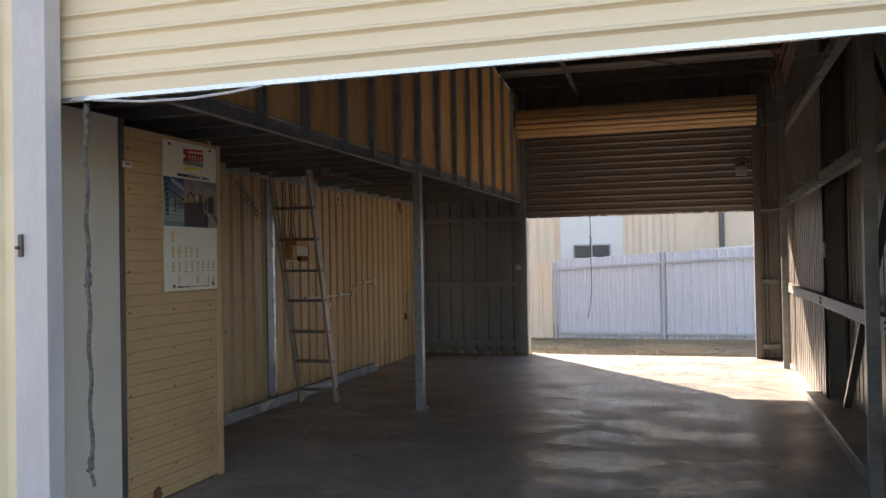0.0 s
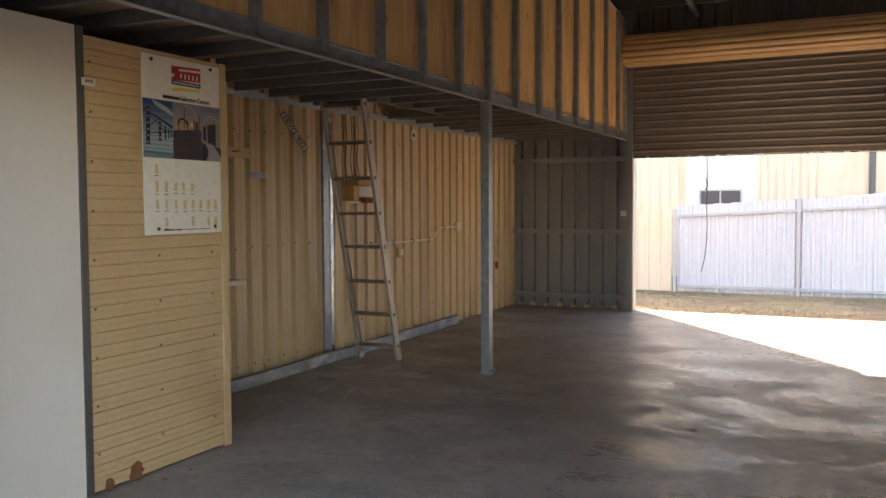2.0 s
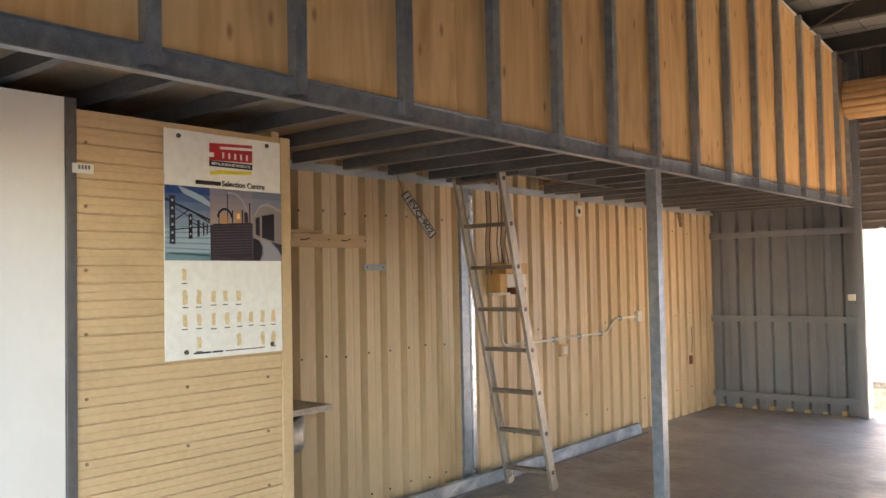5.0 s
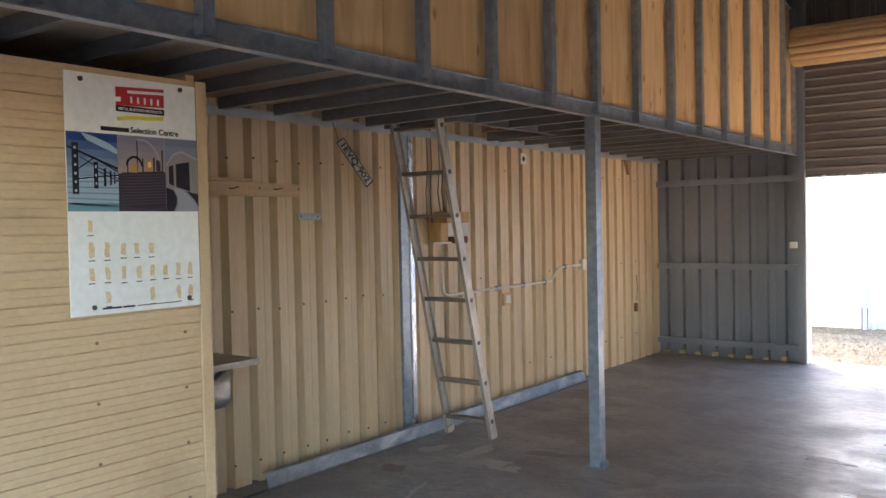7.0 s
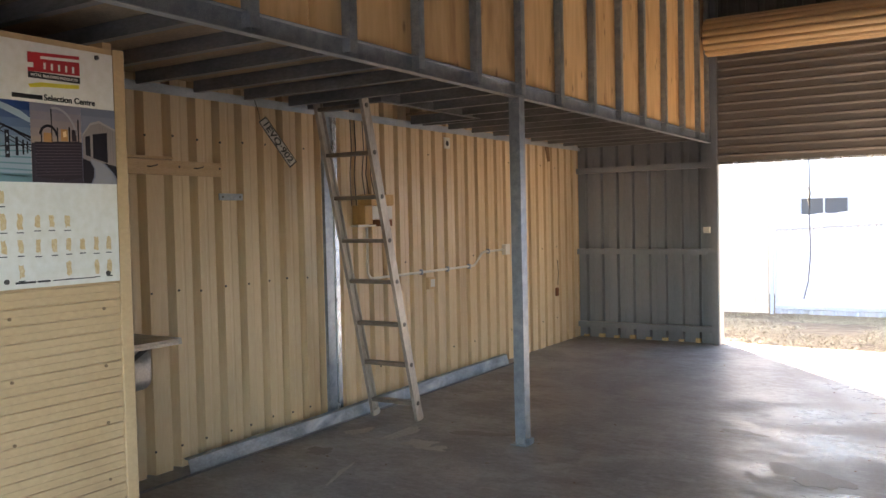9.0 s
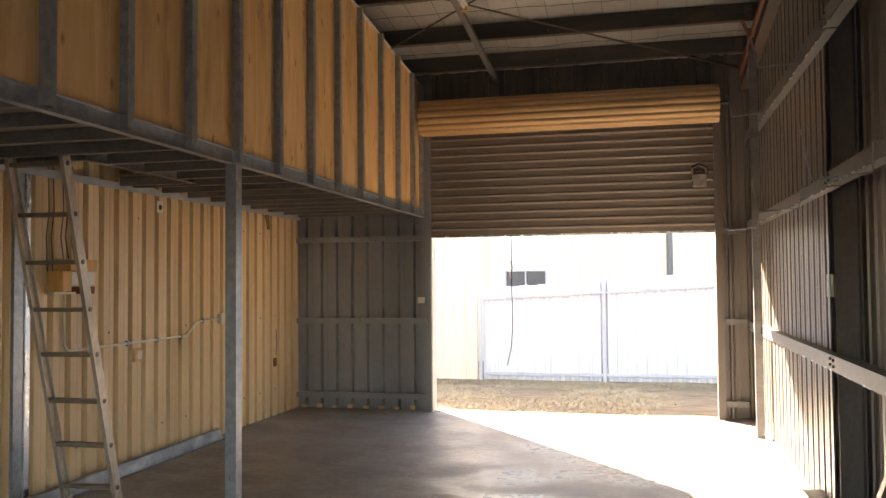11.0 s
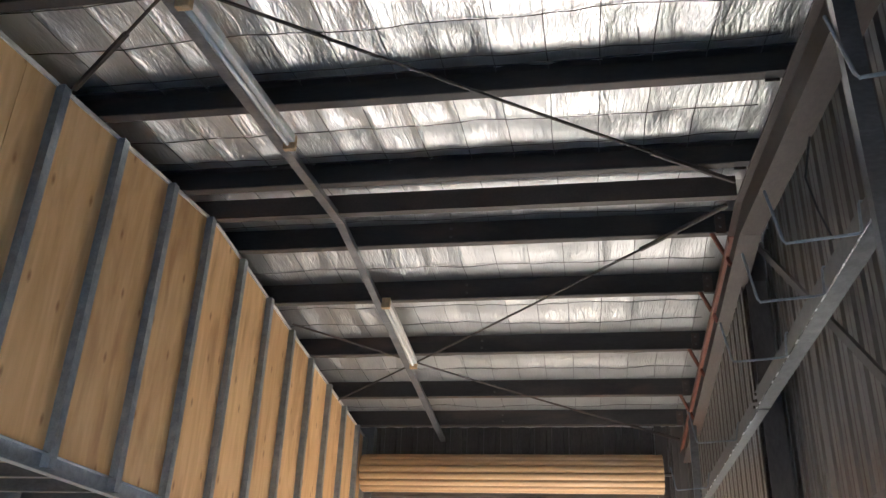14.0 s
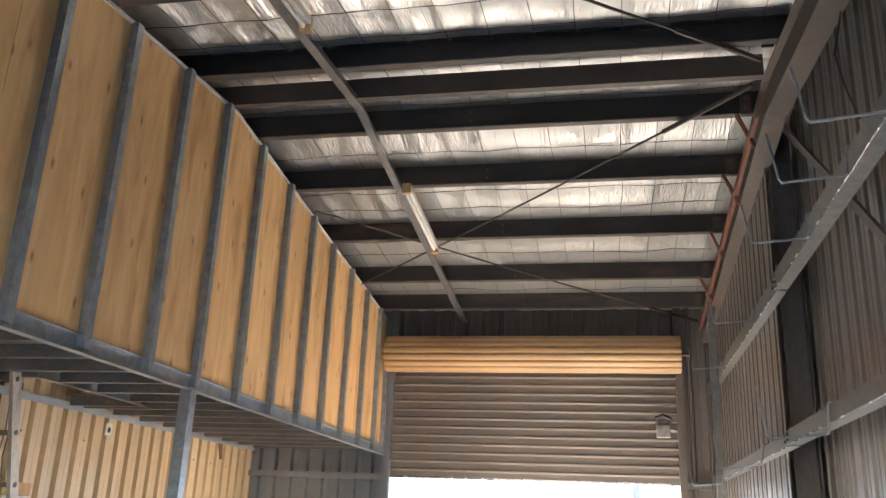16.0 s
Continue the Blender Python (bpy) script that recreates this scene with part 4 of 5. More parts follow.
# ---------------- outside ----------------
def build_outside():
    YB = 20.0
    fence = thing("fence", "blue-grey ribbed steel boundary fence", "fence", "", "", (-1, YB, -0.33))
    def top(x):
        return 1.425 + 0.05 * (x + 3.2)
    for a, b in ((-3.20, -0.87), (-0.87, 1.48), (1.48, 3.83), (3.83, 6.2)):
        bm = extrude(rib_profile(b - a, 0.18, 0.042, 0.22, 0.12), -0.36, 1.0, lambda u, v, q: (a + u, YB + v + 0.03, q))
        for v in bm.verts:
            if v.co.z > 0.5:
                v.co.z = top(v.co.x) - (0.012 if int((v.co.x - a) / 0.18) % 2 else 0.0)
        part("fence_sheet", bm, M["fence"], fence)
        part("rail", box(a + 0.03, b - 0.03, YB - 0.06, YB - 0.012, -0.27, -0.21, 0.004), M["fence_rail"], fence)
        bm = box(a + 0.03, b - 0.03, YB - 0.06, YB - 0.012, 0.0, 0.05, 0.004)
        for v in bm.verts:
            v.co.z += top(v.co.x) - 0.25
        part("rail", bm, M["fence_rail"], fence)
        part("fence_post", box(b - 0.035, b + 0.035, YB - 0.07, YB - 0.008, -0.5, top(b) - 0.01, 0.006), M["fence_rail"], fence)
    part("fence_post", box(-3.27, -3.21, YB - 0.07, YB - 0.008, -0.5, 1.35, 0.006), M["fence_rail"], fence)
    f2 = thing("fence", "cream ribbed steel side fence", "fence", "", "", (-4, YB, -0.33))
    for a, b in ((-4.9, -3.3), (-6.6, -4.905)):
        part("fence_sheet", extrude(rib_profile(b - a, 0.24, 0.030), -0.36, 1.37, lambda u, v, q: (a + u, YB + v + 0.02, q)), M["cream_fence"], f2)
    # neighbouring building
    Y = 24.0
    nb = thing("neighbour_building", "pale factory unit with a window and roller doors", "building", "", "", (0, Y, -0.33))
    part("wall", box(-3.75, -2.075, Y, Y + 0.2, -0.4, 5.3), M["render_wall"], nb)
    part("wall", extrude(rib_profile(9.0, 0.25, 0.03), -0.4, 5.3, lambda u, v, q: (-12.755 + u, Y + 0.03 - v, q)), M["cream_fence"], nb)
    part("wall", extrude(rib_profile(1.405, 0.18, 0.03), -0.4, 5.3, lambda u, v, q: (-2.075 + u, Y + 0.03 - v, q)), M["cream_fence"], nb)
    for a, b in ((-0.67, 0.31), (0.60, 1.9), (2.3, 5.0)):
        d = part("roller_door", box(a, b, Y + 0.06, Y + 0.09, -0.4, 2.75), M["cream_fence"], nb)
        bm = bmesh.new()
        z = -0.35
        while z < 2.7:
            bx(bm, a, b, Y + 0.045, Y + 0.061, z, z + 0.05)
            z += 0.085
        part("slats", bm, M["cream_fence"], d)
    part("downpipe", rod(bmesh.new(), [(0.45, Y - 0.02, -0.33), (0.45, Y - 0.02, 5.3)], 0.07, 12), M["dark_grey_paint"], nb, "grey downpipe")
    part("wall", box(0.31, 0.60, Y + 0.02, Y + 0.2, -0.4, 2.75), M["cream_fence"], nb)
    part("wall", box(1.9, 2.3, Y + 0.02, Y + 0.2, -0.4, 2.75), M["cream_fence"], nb)
    part("wall", box(5.0, 14, Y + 0.02, Y + 0.2, -0.4, 2.75), M["cream_fence"], nb)
    part("wall", box(-0.67, 14, Y + 0.02, Y + 0.2, 2.75, 5.3), M["cream_fence"], nb)
    # Out of view; eave height set so the shadow covers the grass.
    part("roof", box(-13.4, 14.1, Y - 0.35, Y + 14, 5.3, 5.48), M["fence_rail"], nb)
    win = part("window", box(-3.37, -2.43, Y - 0.02, Y - 0.008, 1.40, 1.79), M["glass"], nb, "dark sliding window with a security screen")
    for a in ((-3.405, -2.395, 1.775, 1.815), (-3.405, -2.395, 1.36, 1.40)):
        part("frame", box(a[0], a[1], Y - 0.06, Y - 0.021, a[2], a[3], 0.004), M["fence_rail"], win)
    for x in (-3.405, -2.92, -2.43):
        part("frame", box(x, x + 0.035, Y - 0.058, Y - 0.021, 1.40, 1.775, 0.004), M["fence_rail"], win)
    # parked car behind the fence
    car = thing("car", "white parked car mostly hidden by the fence", "car", "", "", (1.6, 21.8, -0.33))
    def loft_shape(rows):
        bm = bmesh.new()
        rings = []
        for x, zlo, zhi, hw in rows:
            prof = []
            for j in range(13):
                a = math.pi * j / 12
                c, s = math.cos(a), math.sin(a)
                prof.append(bm.verts.new((x, 21.8 + hw * (abs(c) ** 0.5) * (1 if c > 0 else -1), zlo + (zhi - zlo) * s ** 0.5)))
            rings.append(prof)
        for q, w in zip(rings, rings[1:]):
            for j in range(12):
                bm.faces.new((q[j], q[j + 1], w[j + 1], w[j]))
            bm.faces.new((q[0], w[0], w[12], q[12]))
        bm.faces.new(rings[0])
        bm.faces.new(rings[-1])
        return bm
    part("body", loft_shape([(-1.0, 0.0, 0.45, 0.75), (-0.9, -0.08, 0.6, 0.85), (0.1, -0.08, 0.72, 0.88), (3.4, -0.08, 0.75, 0.88), (3.6, 0.0, 0.55, 0.8)]), M["car"], car, "", True)
    part("cabin", loft_shape([(-0.55, 0.6, 1.45, 0.62), (-0.25, 0.6, 1.57, 0.68), (0.5, 0.6, 1.66, 0.70), (1.4, 0.6, 1.70, 0.70), (2.2, 0.6, 1.62, 0.68), (3.2, 0.6, 0.80, 0.60)]), M["car"], car, "", True)
    for x in (-0.2, 2.7):
        for y in (21.0, 22.6):
            w = part("wheel", rod(bmesh.new(), [(x, y - 0.1, -0.03), (x, y + 0.1, -0.03)], 0.31, 20), M["tyre"], car)
            part("rim", rod(bmesh.new(), [(x, y - 0.11, -0.03), (x, y + 0.11, -0.03)], 0.18, 16), M["aluminium"], w)
    # dry grass
    bm_v, bm_f = [], []
    rng = random.Random(11)
    for i in range(60000):
        x, y = rng.uniform(-5.0, 3.0), 13.66 + 6.3 * rng.random() ** 0.8
        if noise.noise(Vector((x * 0.8, y * 0.8, 5))) < -0.25 + 0.3 * rng.random():
            continue
        z = ground_z(x, y)
        a, h, l = rng.uniform(0, math.tau), rng.uniform(0.004, 0.05), rng.uniform(0.03, 0.11)
        dx, dy, w = math.cos(a), math.sin(a), rng.uniform(0.002, 0.006)
        n = len(bm_v)
        bm_v += [(x - dy * w, y + dx * w, z), (x + dy * w, y - dx * w, z), (x + dx * l, y + dy * l, z + h)]
        bm_f.append((n, n + 1, n + 2))
    me = bpy.data.meshes.new("dry_grass")
    me.from_pydata(bm_v, [], bm_f)
    me.materials.append(M["straw"])
    tagged(new("dry_grass", me), "sparse dead straw-coloured grass on the soil", "grass", "", "stuff")


build_outside()


# ---------------- things by the left wall ----------------
def lettering(text, size, mat, parent, m, name="lettering", label=""):
    cu = bpy.data.curves.new("lettering", 'FONT')
    cu.body = text
    cu.size = size
    cu.align_x, cu.align_y = 'CENTER', 'CENTER'
    cu.extrude = 0.0006
    cu.offset = size * 0.022
    tmp = bpy.data.objects.new("tmp", cu)
    me = bpy.data.meshes.new_from_object(tmp)
    bpy.data.objects.remove(tmp)
    me.transform(m)
    me.materials.append(mat)
    ob = new(name, me)
    ob.parent = parent
    ob.matrix_parent_inverse = Matrix.Translation(parent.location).inverted() if parent.parent is None else Matrix.Identity(4)
    if label:
        tagged(ob, label)
    return ob


def flat_poly(pts, to, t=0.0008):
    """A thin print patch from a 2D outline."""
    bm = bmesh.new()
    a = [bm.verts.new(to(u, v, 0.0)) for u, v in pts]
    b = [bm.verts.new(to(u, v, t)) for u, v in pts]
    n = len(pts)
    bm.faces.new(a)
    bm.faces.new(b)
    for i in range(n):
        j = (i + 1) % n
        bm.faces.new((a[i], a[j], b[j], b[i]))
    return bm


def build_poster():
    y0, y1, z0, z1, xf = 5.332, 5.940, 1.294, 2.260, -3.228
    p = thing("colour_chart", "white printed colour chart with photos and torn swatches", "poster", "", "", (xf, (y0 + y1) / 2, z0))
    W, Hh = y1 - y0, z1 - z0
    def to(u, v, d):
        return (xf + 0.0006 + d, y0 + u * W, z1 - v * Hh)
    def up(u, v, d):
        return (xf + 0.0018 + d, y0 + u * W, z1 - v * Hh)
    def rect(u0, u1, v0, v1):
        return [(u0, v0), (u1, v0), (u1, v1), (u0, v1)]
    part("board", box(xf - 0.006, xf, y0, y1, z0, z1, 0.0012), M["white_board"], p)
    # emblem as plain shapes
    em = part("emblem", flat_poly([(0.36, 0.042), (0.735, 0.030), (0.735, 0.044), (0.45, 0.053), (0.45, 0.065), (0.735, 0.056), (0.735, 0.112), (0.36, 0.120), (0.36, 0.105), (0.40, 0.103), (0.40, 0.083), (0.36, 0.085)], to), M["red"], p, "red emblem block")
    for k in range(5):
        part("cutout", flat_poly(rect(0.47 + k * 0.052, 0.485 + k * 0.052, 0.078, 0.105), up, 0.0006), M["white_board"], em)
    part("caption_bar", flat_poly(rect(0.36, 0.735, 0.120, 0.146), to), M["black"], p)
    lettering("METAL BUILDING PRODUCTS", 0.0155, M["white_board"], p, Matrix.Translation(to(0.5475, 0.1335, 0.0008)) @ Matrix(((0, 0, 1, 0), (1, 0, 0, 0), (0, 1, 0, 0), (0, 0, 0, 1))), "lettering", "small white printed words")
    part("swoosh", flat_poly([(0.36, 0.172), (0.45, 0.160), (0.6, 0.157), (0.73, 0.152), (0.725, 0.168), (0.6, 0.174), (0.46, 0.178), (0.37, 0.186)], to), M["yellow"], p, "yellow stroke")
    face = Matrix(((0, 0, 1, 0), (1, 0, 0, 0), (0, 1, 0, 0), (0, 0, 0, 1)))
    def at(u, v):
        return Matrix.Translation(to(u, v, 0.0008)) @ face
    lettering("Selection Centre", 0.034, M["black"], p, at(0.655, 0.222), "lettering", "black printed words")
    part("word_bar", flat_poly(rect(0.245, 0.455, 0.214, 0.232), to), M["black"], p)
    # three photographs
    def tone(name, c):
        return plain(name, c, 0.35)
    def over(k):
        return lambda u, v, d: up(u, v, d + 0.0004 * k)
    ph = part("photo", flat_poly(rect(0.0, 0.36, 0.245, 0.57), to), M["pale_ph"], p, "photo of steel roof framing against blue sky")
    sky_tones = [tone("photo_sky_blue", (0.02 + 0.045 * k, 0.055 + 0.05 * k, 0.17 + 0.035 * k)) for k in range(5)]
    for k in range(5):
        part("patch", flat_poly(rect(0.0, 0.36, 0.245 + 0.035 * k, 0.2805 + 0.035 * k), up, 0.0003), sky_tones[k], ph)
    part("patch", flat_poly([(0.10, 0.245), (0.20, 0.262), (0.30, 0.285), (0.36, 0.31), (0.36, 0.33), (0.26, 0.305), (0.14, 0.275)], over(1), 0.0003), M["pale_ph"], ph)
    for k in range(6):
        part("patch", flat_poly([(0.0, 0.425 + 0.022 * k), (0.36, 0.415 + 0.026 * k), (0.36, 0.421 + 0.026 * k), (0.0, 0.431 + 0.022 * k)], over(1), 0.0003), M["teal_ph"], ph)
    part("patch", flat_poly(rect(0.0, 0.36, 0.535, 0.57), over(1), 0.0003), M["teal_ph"], ph)
    for u, w, a, b in ((0.035, 0.045, 0.29, 0.50), (0.185, 0.030, 0.365, 0.475), (0.255, 0.018, 0.39, 0.465), (0.30, 0.012, 0.40, 0.46), (0.33, 0.009, 0.405, 0.455)):
        c = part("patch", flat_poly(rect(u, u + w, a, b), over(2), 0.0003), M["dark_ph"], ph)
        for k in range(int((b - a) / 0.035) if w > 0.028 else 0):
            zc = a + 0.02 + 0.035 * k
            part("dot", flat_poly([(u + w / 2 + 0.22 * w * math.cos(q * 1.047), zc + 0.0065 * math.sin(q * 1.047)) for q in range(6)], over(3), 0.0003), M["pale_ph"], c)
    for p0, p1, w in (((0.0, 0.30), (0.36, 0.385), 0.010), ((0.06, 0.40), (0.19, 0.345), 0.006), ((0.19, 0.345), (0.36, 0.40), 0.006), ((0.06, 0.435), (0.36, 0.415), 0.005), ((0.09, 0.345), (0.36, 0.43), 0.004), ((0.21, 0.40), (0.36, 0.44), 0.004)):
        part("patch", flat_poly([p0, p1, (p1[0], p1[1] + w), (p0[0], p0[1] + w)], over(2), 0.0003), M["dark_ph"], ph)
    ph = part("photo", flat_poly(rect(0.362, 0.73, 0.245, 0.57), to), M["dusk_ph"], p, "photo of a plum steel house at dusk")
    for k in range(5):
        part("patch", flat_poly(rect(0.362, 0.73, 0.245 + 0.034 * k, 0.2795 + 0.034 * k), up, 0.0003), tone("photo_dusk_sky", (0.20 + 0.035 * k, 0.185 + 0.016 * k, 0.225 - 0.006 * k)), ph)
    part("patch", flat_poly([(0.362, 0.41), (0.73, 0.395), (0.73, 0.57), (0.362, 0.57)], over(1), 0.0003), tone("photo_ground", (0.05, 0.04, 0.05)), ph)
    tank = part("patch", flat_poly([(0.385, 0.405), (0.715, 0.392), (0.722, 0.545), (0.60, 0.562), (0.395, 0.548)], over(2), 0.0003), M["purple_ph"], ph)
    for k in range(11):
        z = 0.414 + 0.0125 * k
        part("line", flat_poly([(0.388, z), (0.718, z - 0.010), (0.718, z - 0.006), (0.388, z + 0.004)], over(3), 0.0003), tone("photo_tank_rib", (0.075, 0.056, 0.066)), tank)
    def arc(cu, cv, ru, rv, a0, a1, w, lay, mat, parent):
        n = 10
        outer = [(cu + ru * math.cos(a0 + (a1 - a0) * k / n), cv - rv * math.sin(a0 + (a1 - a0) * k / n)) for k in range(n + 1)]
        inner = [(cu + (ru - w) * math.cos(a0 + (a1 - a0) * k / n), cv - (rv - w * 0.7) * math.sin(a0 + (a1 - a0) * k / n)) for k in range(n, -1, -1)]
        part("patch", flat_poly(outer + inner, over(lay), 0.0003), mat, parent)
    arc(0.485, 0.385, 0.07, 0.055, 0.2, 2.9, 0.016, 3, M["dark_ph"], ph)
    arc(0.54, 0.42, 0.17, 0.165, 0.35, 1.75, 0.014, 3, tone("photo_roof_edge", (0.30, 0.27, 0.29)), ph)
    for u, w, a, b, mt in ((0.43, 0.008, 0.345, 0.405, "dark_ph"), (0.505, 0.007, 0.265, 0.40, "dark_ph"), (0.545, 0.010, 0.34, 0.40, "dark_ph"), (0.575, 0.05, 0.345, 0.395, "glow_ph"), (0.632, 0.012, 0.335, 0.395, "dark_ph"), (0.655, 0.035, 0.345, 0.393, "purple_ph"), (0.70, 0.010, 0.30, 0.393, "dark_ph"), (0.45, 0.06, 0.365, 0.403, "glow_ph")):
        part("patch", flat_poly(rect(u, u + w, a, b), over(3), 0.0003), M[mt], ph)
    part("patch", flat_poly([(0.588, 0.357), (0.612, 0.352), (0.618, 0.375), (0.592, 0.380)], over(4), 0.0003), tone("photo_lamp", (0.75, 0.50, 0.25)), ph)
    ph = part("photo", flat_poly(rect(0.732, 1.0, 0.245, 0.57), to), M["sky_ph"], p, "photo of a gabled steel garage with a path")
    part("patch", flat_poly(rect(0.732, 1.0, 0.245, 0.28), up, 0.0003), tone("photo_grey_sky", (0.15, 0.165, 0.215)), ph)
    part("patch", flat_poly([(0.738, 0.362), (0.80, 0.315), (0.87, 0.303), (1.0, 0.335), (1.0, 0.49), (0.738, 0.47)], over(1), 0.0003), M["wall_ph"], ph)
    for k in range(6):
        u = 0.875 + 0.02 * k
        part("line", flat_poly([(u, 0.315 + 0.005 * k), (u + 0.003, 0.316 + 0.005 * k), (u + 0.003, 0.48), (u, 0.48)], over(2), 0.0003), tone("photo_wall_rib", (0.19, 0.16, 0.15)), ph)
    for pts in ([(0.757, 0.37), (0.795, 0.362), (0.795, 0.455), (0.757, 0.447)], [(0.815, 0.357), (0.93, 0.345), (0.93, 0.478), (0.815, 0.460)]):
        part("patch", flat_poly(pts, over(3), 0.0003), M["dark_ph"], ph)
    part("patch", flat_poly([(0.736, 0.360), (0.80, 0.308), (0.87, 0.296), (1.0, 0.328), (1.0, 0.338), (0.87, 0.306), (0.80, 0.319), (0.736, 0.370)], over(3), 0.0003), tone("photo_fascia", (0.33, 0.29, 0.27)), ph)
    part("patch", flat_poly([(0.732, 0.462), (0.79, 0.475), (0.818, 0.505), (0.815, 0.54), (0.79, 0.57), (0.732, 0.57)], over(3), 0.0003), M["dark_ph"], ph)
    part("patch", flat_poly([(0.79, 0.462), (0.88, 0.478), (0.96, 0.52), (1.0, 0.56), (1.0, 0.57), (0.80, 0.57), (0.828, 0.54), (0.828, 0.505), (0.80, 0.478)], over(4), 0.0003), M["path_ph"], ph)
    part("patch", flat_poly([(0.90, 0.478), (1.0, 0.492), (1.0, 0.545), (0.965, 0.515)], over(4), 0.0003), M["dark_ph"], ph)
    # torn glue marks where the colour chips were
    rng = random.Random(3)
    for v, us in ((0.63, (0.15,)), (0.73, (0.155, 0.265, 0.385, 0.485, 0.60)), (0.83, (0.15, 0.265, 0.385, 0.50, 0.605, 0.71, 0.815, 0.915)), (0.93, (0.265, 0.60, 0.815, 0.915))):
        for u in us:
            h, w = 0.030 + rng.uniform(-0.003, 0.004), 0.021
            pts = []
            for k in range(14):
                s = k / 14 * 4
                e = [(-1 + 2 * s, -1), (1, -1 + 2 * (s - 1)), (1 - 2 * (s - 2), 1), (-1, 1 - 2 * (s - 3))][int(s)]
                pts.append((u + e[0] * w * rng.uniform(0.6, 1.05), v + e[1] * h * rng.uniform(0.72, 1.05)))
            part("swatch", flat_poly(pts, to), M["swatch"], p)
            part("caption_bar", flat_poly(rect(u - 0.024, u + 0.022, v + h + 0.009, v + h + 0.013), to), M["black"], p)
    part("caption_bar", flat_poly(rect(0.22, 0.36, 0.972, 0.980), to), M["black"], p)
    part("caption_bar", flat_poly(rect(0.37, 0.46, 0.972, 0.980), to), M["black"], p)
    part("caption_bar", flat_poly(rect(0.48, 0.80, 0.974, 0.978), to), M["dark_ph"], p)
    for u, v in ((0.11, 0.028), (0.87, 0.022), (0.16, 0.968), (0.90, 0.962)):
        c = Vector(to(u, v, 0))
        part("screw", rod(bmesh.new(), [c, c + Vector((0.006, 0, 0))], 0.010, 12), M["dark_steel"], p)


build_poster()


def build_panel_fixings():
    bm_src = None
    panel = bpy.data.objects["partition_panel"]
    for y in (5.00, 5.44, 5.86):
        z = 0.2
        while z < 2.2:
            if not (y > 5.3 and z > 1.25):
                if bm_src is None:
                    bm_src = part("screw", rod(bmesh.new(), [(-3.238, y, z), (-3.2325, y, z)], 0.007, 8), M["brown_screw"], panel)
                    y_s, z_s = y, z
                else:
                    share("screw", bm_src, panel, (0, y - y_s, z - z_s))
            z += 0.245
    pl = thing("small_label", "small white plastic tag on the panel", "label", "", "", (-3.232, 4.985, 2.04))
    part("plate", box(-3.2355, -3.231, 4.945, 5.03, 2.04, 2.078, 0.001), M["white_pl"], pl)
    for k in range(4):
        part("print_bar", box(-3.2309, -3.2303, 4.968 + k * 0.013, 4.977 + k * 0.013, 2.056, 2.072), M["dark_grey_paint"], pl)
    # rust at the panel's foot
    rng = random.Random(8)
    r = thing("rust_patch", "rusted broken corner at the panel foot", "rust", "", "", (-3.23, 5.15, 0))
    for y, z, s in ((5.06, 0.030, 0.038), (5.24, 0.045, 0.055)):
        pts = [(y + math.cos(a) * s * rng.uniform(0.7, 1.1), max(0.003, z + math.sin(a) * s * rng.uniform(0.7, 1.1))) for a in [k * math.tau / 16 for k in range(16)]]
        part("rust", flat_poly(pts, lambda u, v, d: (-3.2352 + d, u, v), 0.002), M["rust"], r)


build_panel_fixings()


def build_ladder():
    lad = thing("ladder", "worn aluminium ladder leaning up into the loft hatch", "ladder", "", "", (-3.89, 8.9, 0))
    base, head = Vector((0, 8.905, 0.0)), Vector((0, 8.29, 2.44))
    d = (head - base).normalized()
    n = Vector((0, d.z, -d.y))
    L = (head - base).length
    def fr(s):
        return base + d * s
    M0 = Matrix(((1, 0, 0, 0), (0, n.y, d.y, base.y), (0, n.z, d.z, base.z), (0, 0, 0, 1)))
    for x in (-4.10, -3.69):
        st = part("stile", extrude(channel(0.075, 0.028, 0.004), 0.012, L, lambda u, v, q: M0 @ Vector(((x + u) if x < -3.9 else (x + 0.028 - u), -0.0375 + v, q))), M["aluminium"], lad)
        part("foot", box(x - 0.002, x + 0.030, -0.042, 0.042, 0.0, 0.05, 0.003, M0), M["aluminium"], st, "worn grey foot")
    for z in (0.137, 0.44, 0.752, 1.075, 1.38, 1.694, 2.004, 2.325):
        s = z / d.z
        p = fr(s)
        r = part("rung", box(-4.073, -3.687, p.y - 0.035, p.y + 0.035, p.z - 0.016, p.z + 0.012, 0.004), M["tread"], lad, "flat dull tread")
        for x in (-3.664,):
            part("rivet", rod(bmesh.new(), [(x, p.y, p.z), (x + 0.006, p.y, p.z)], 0.017, 12), M["dark_steel"], r)


build_ladder()


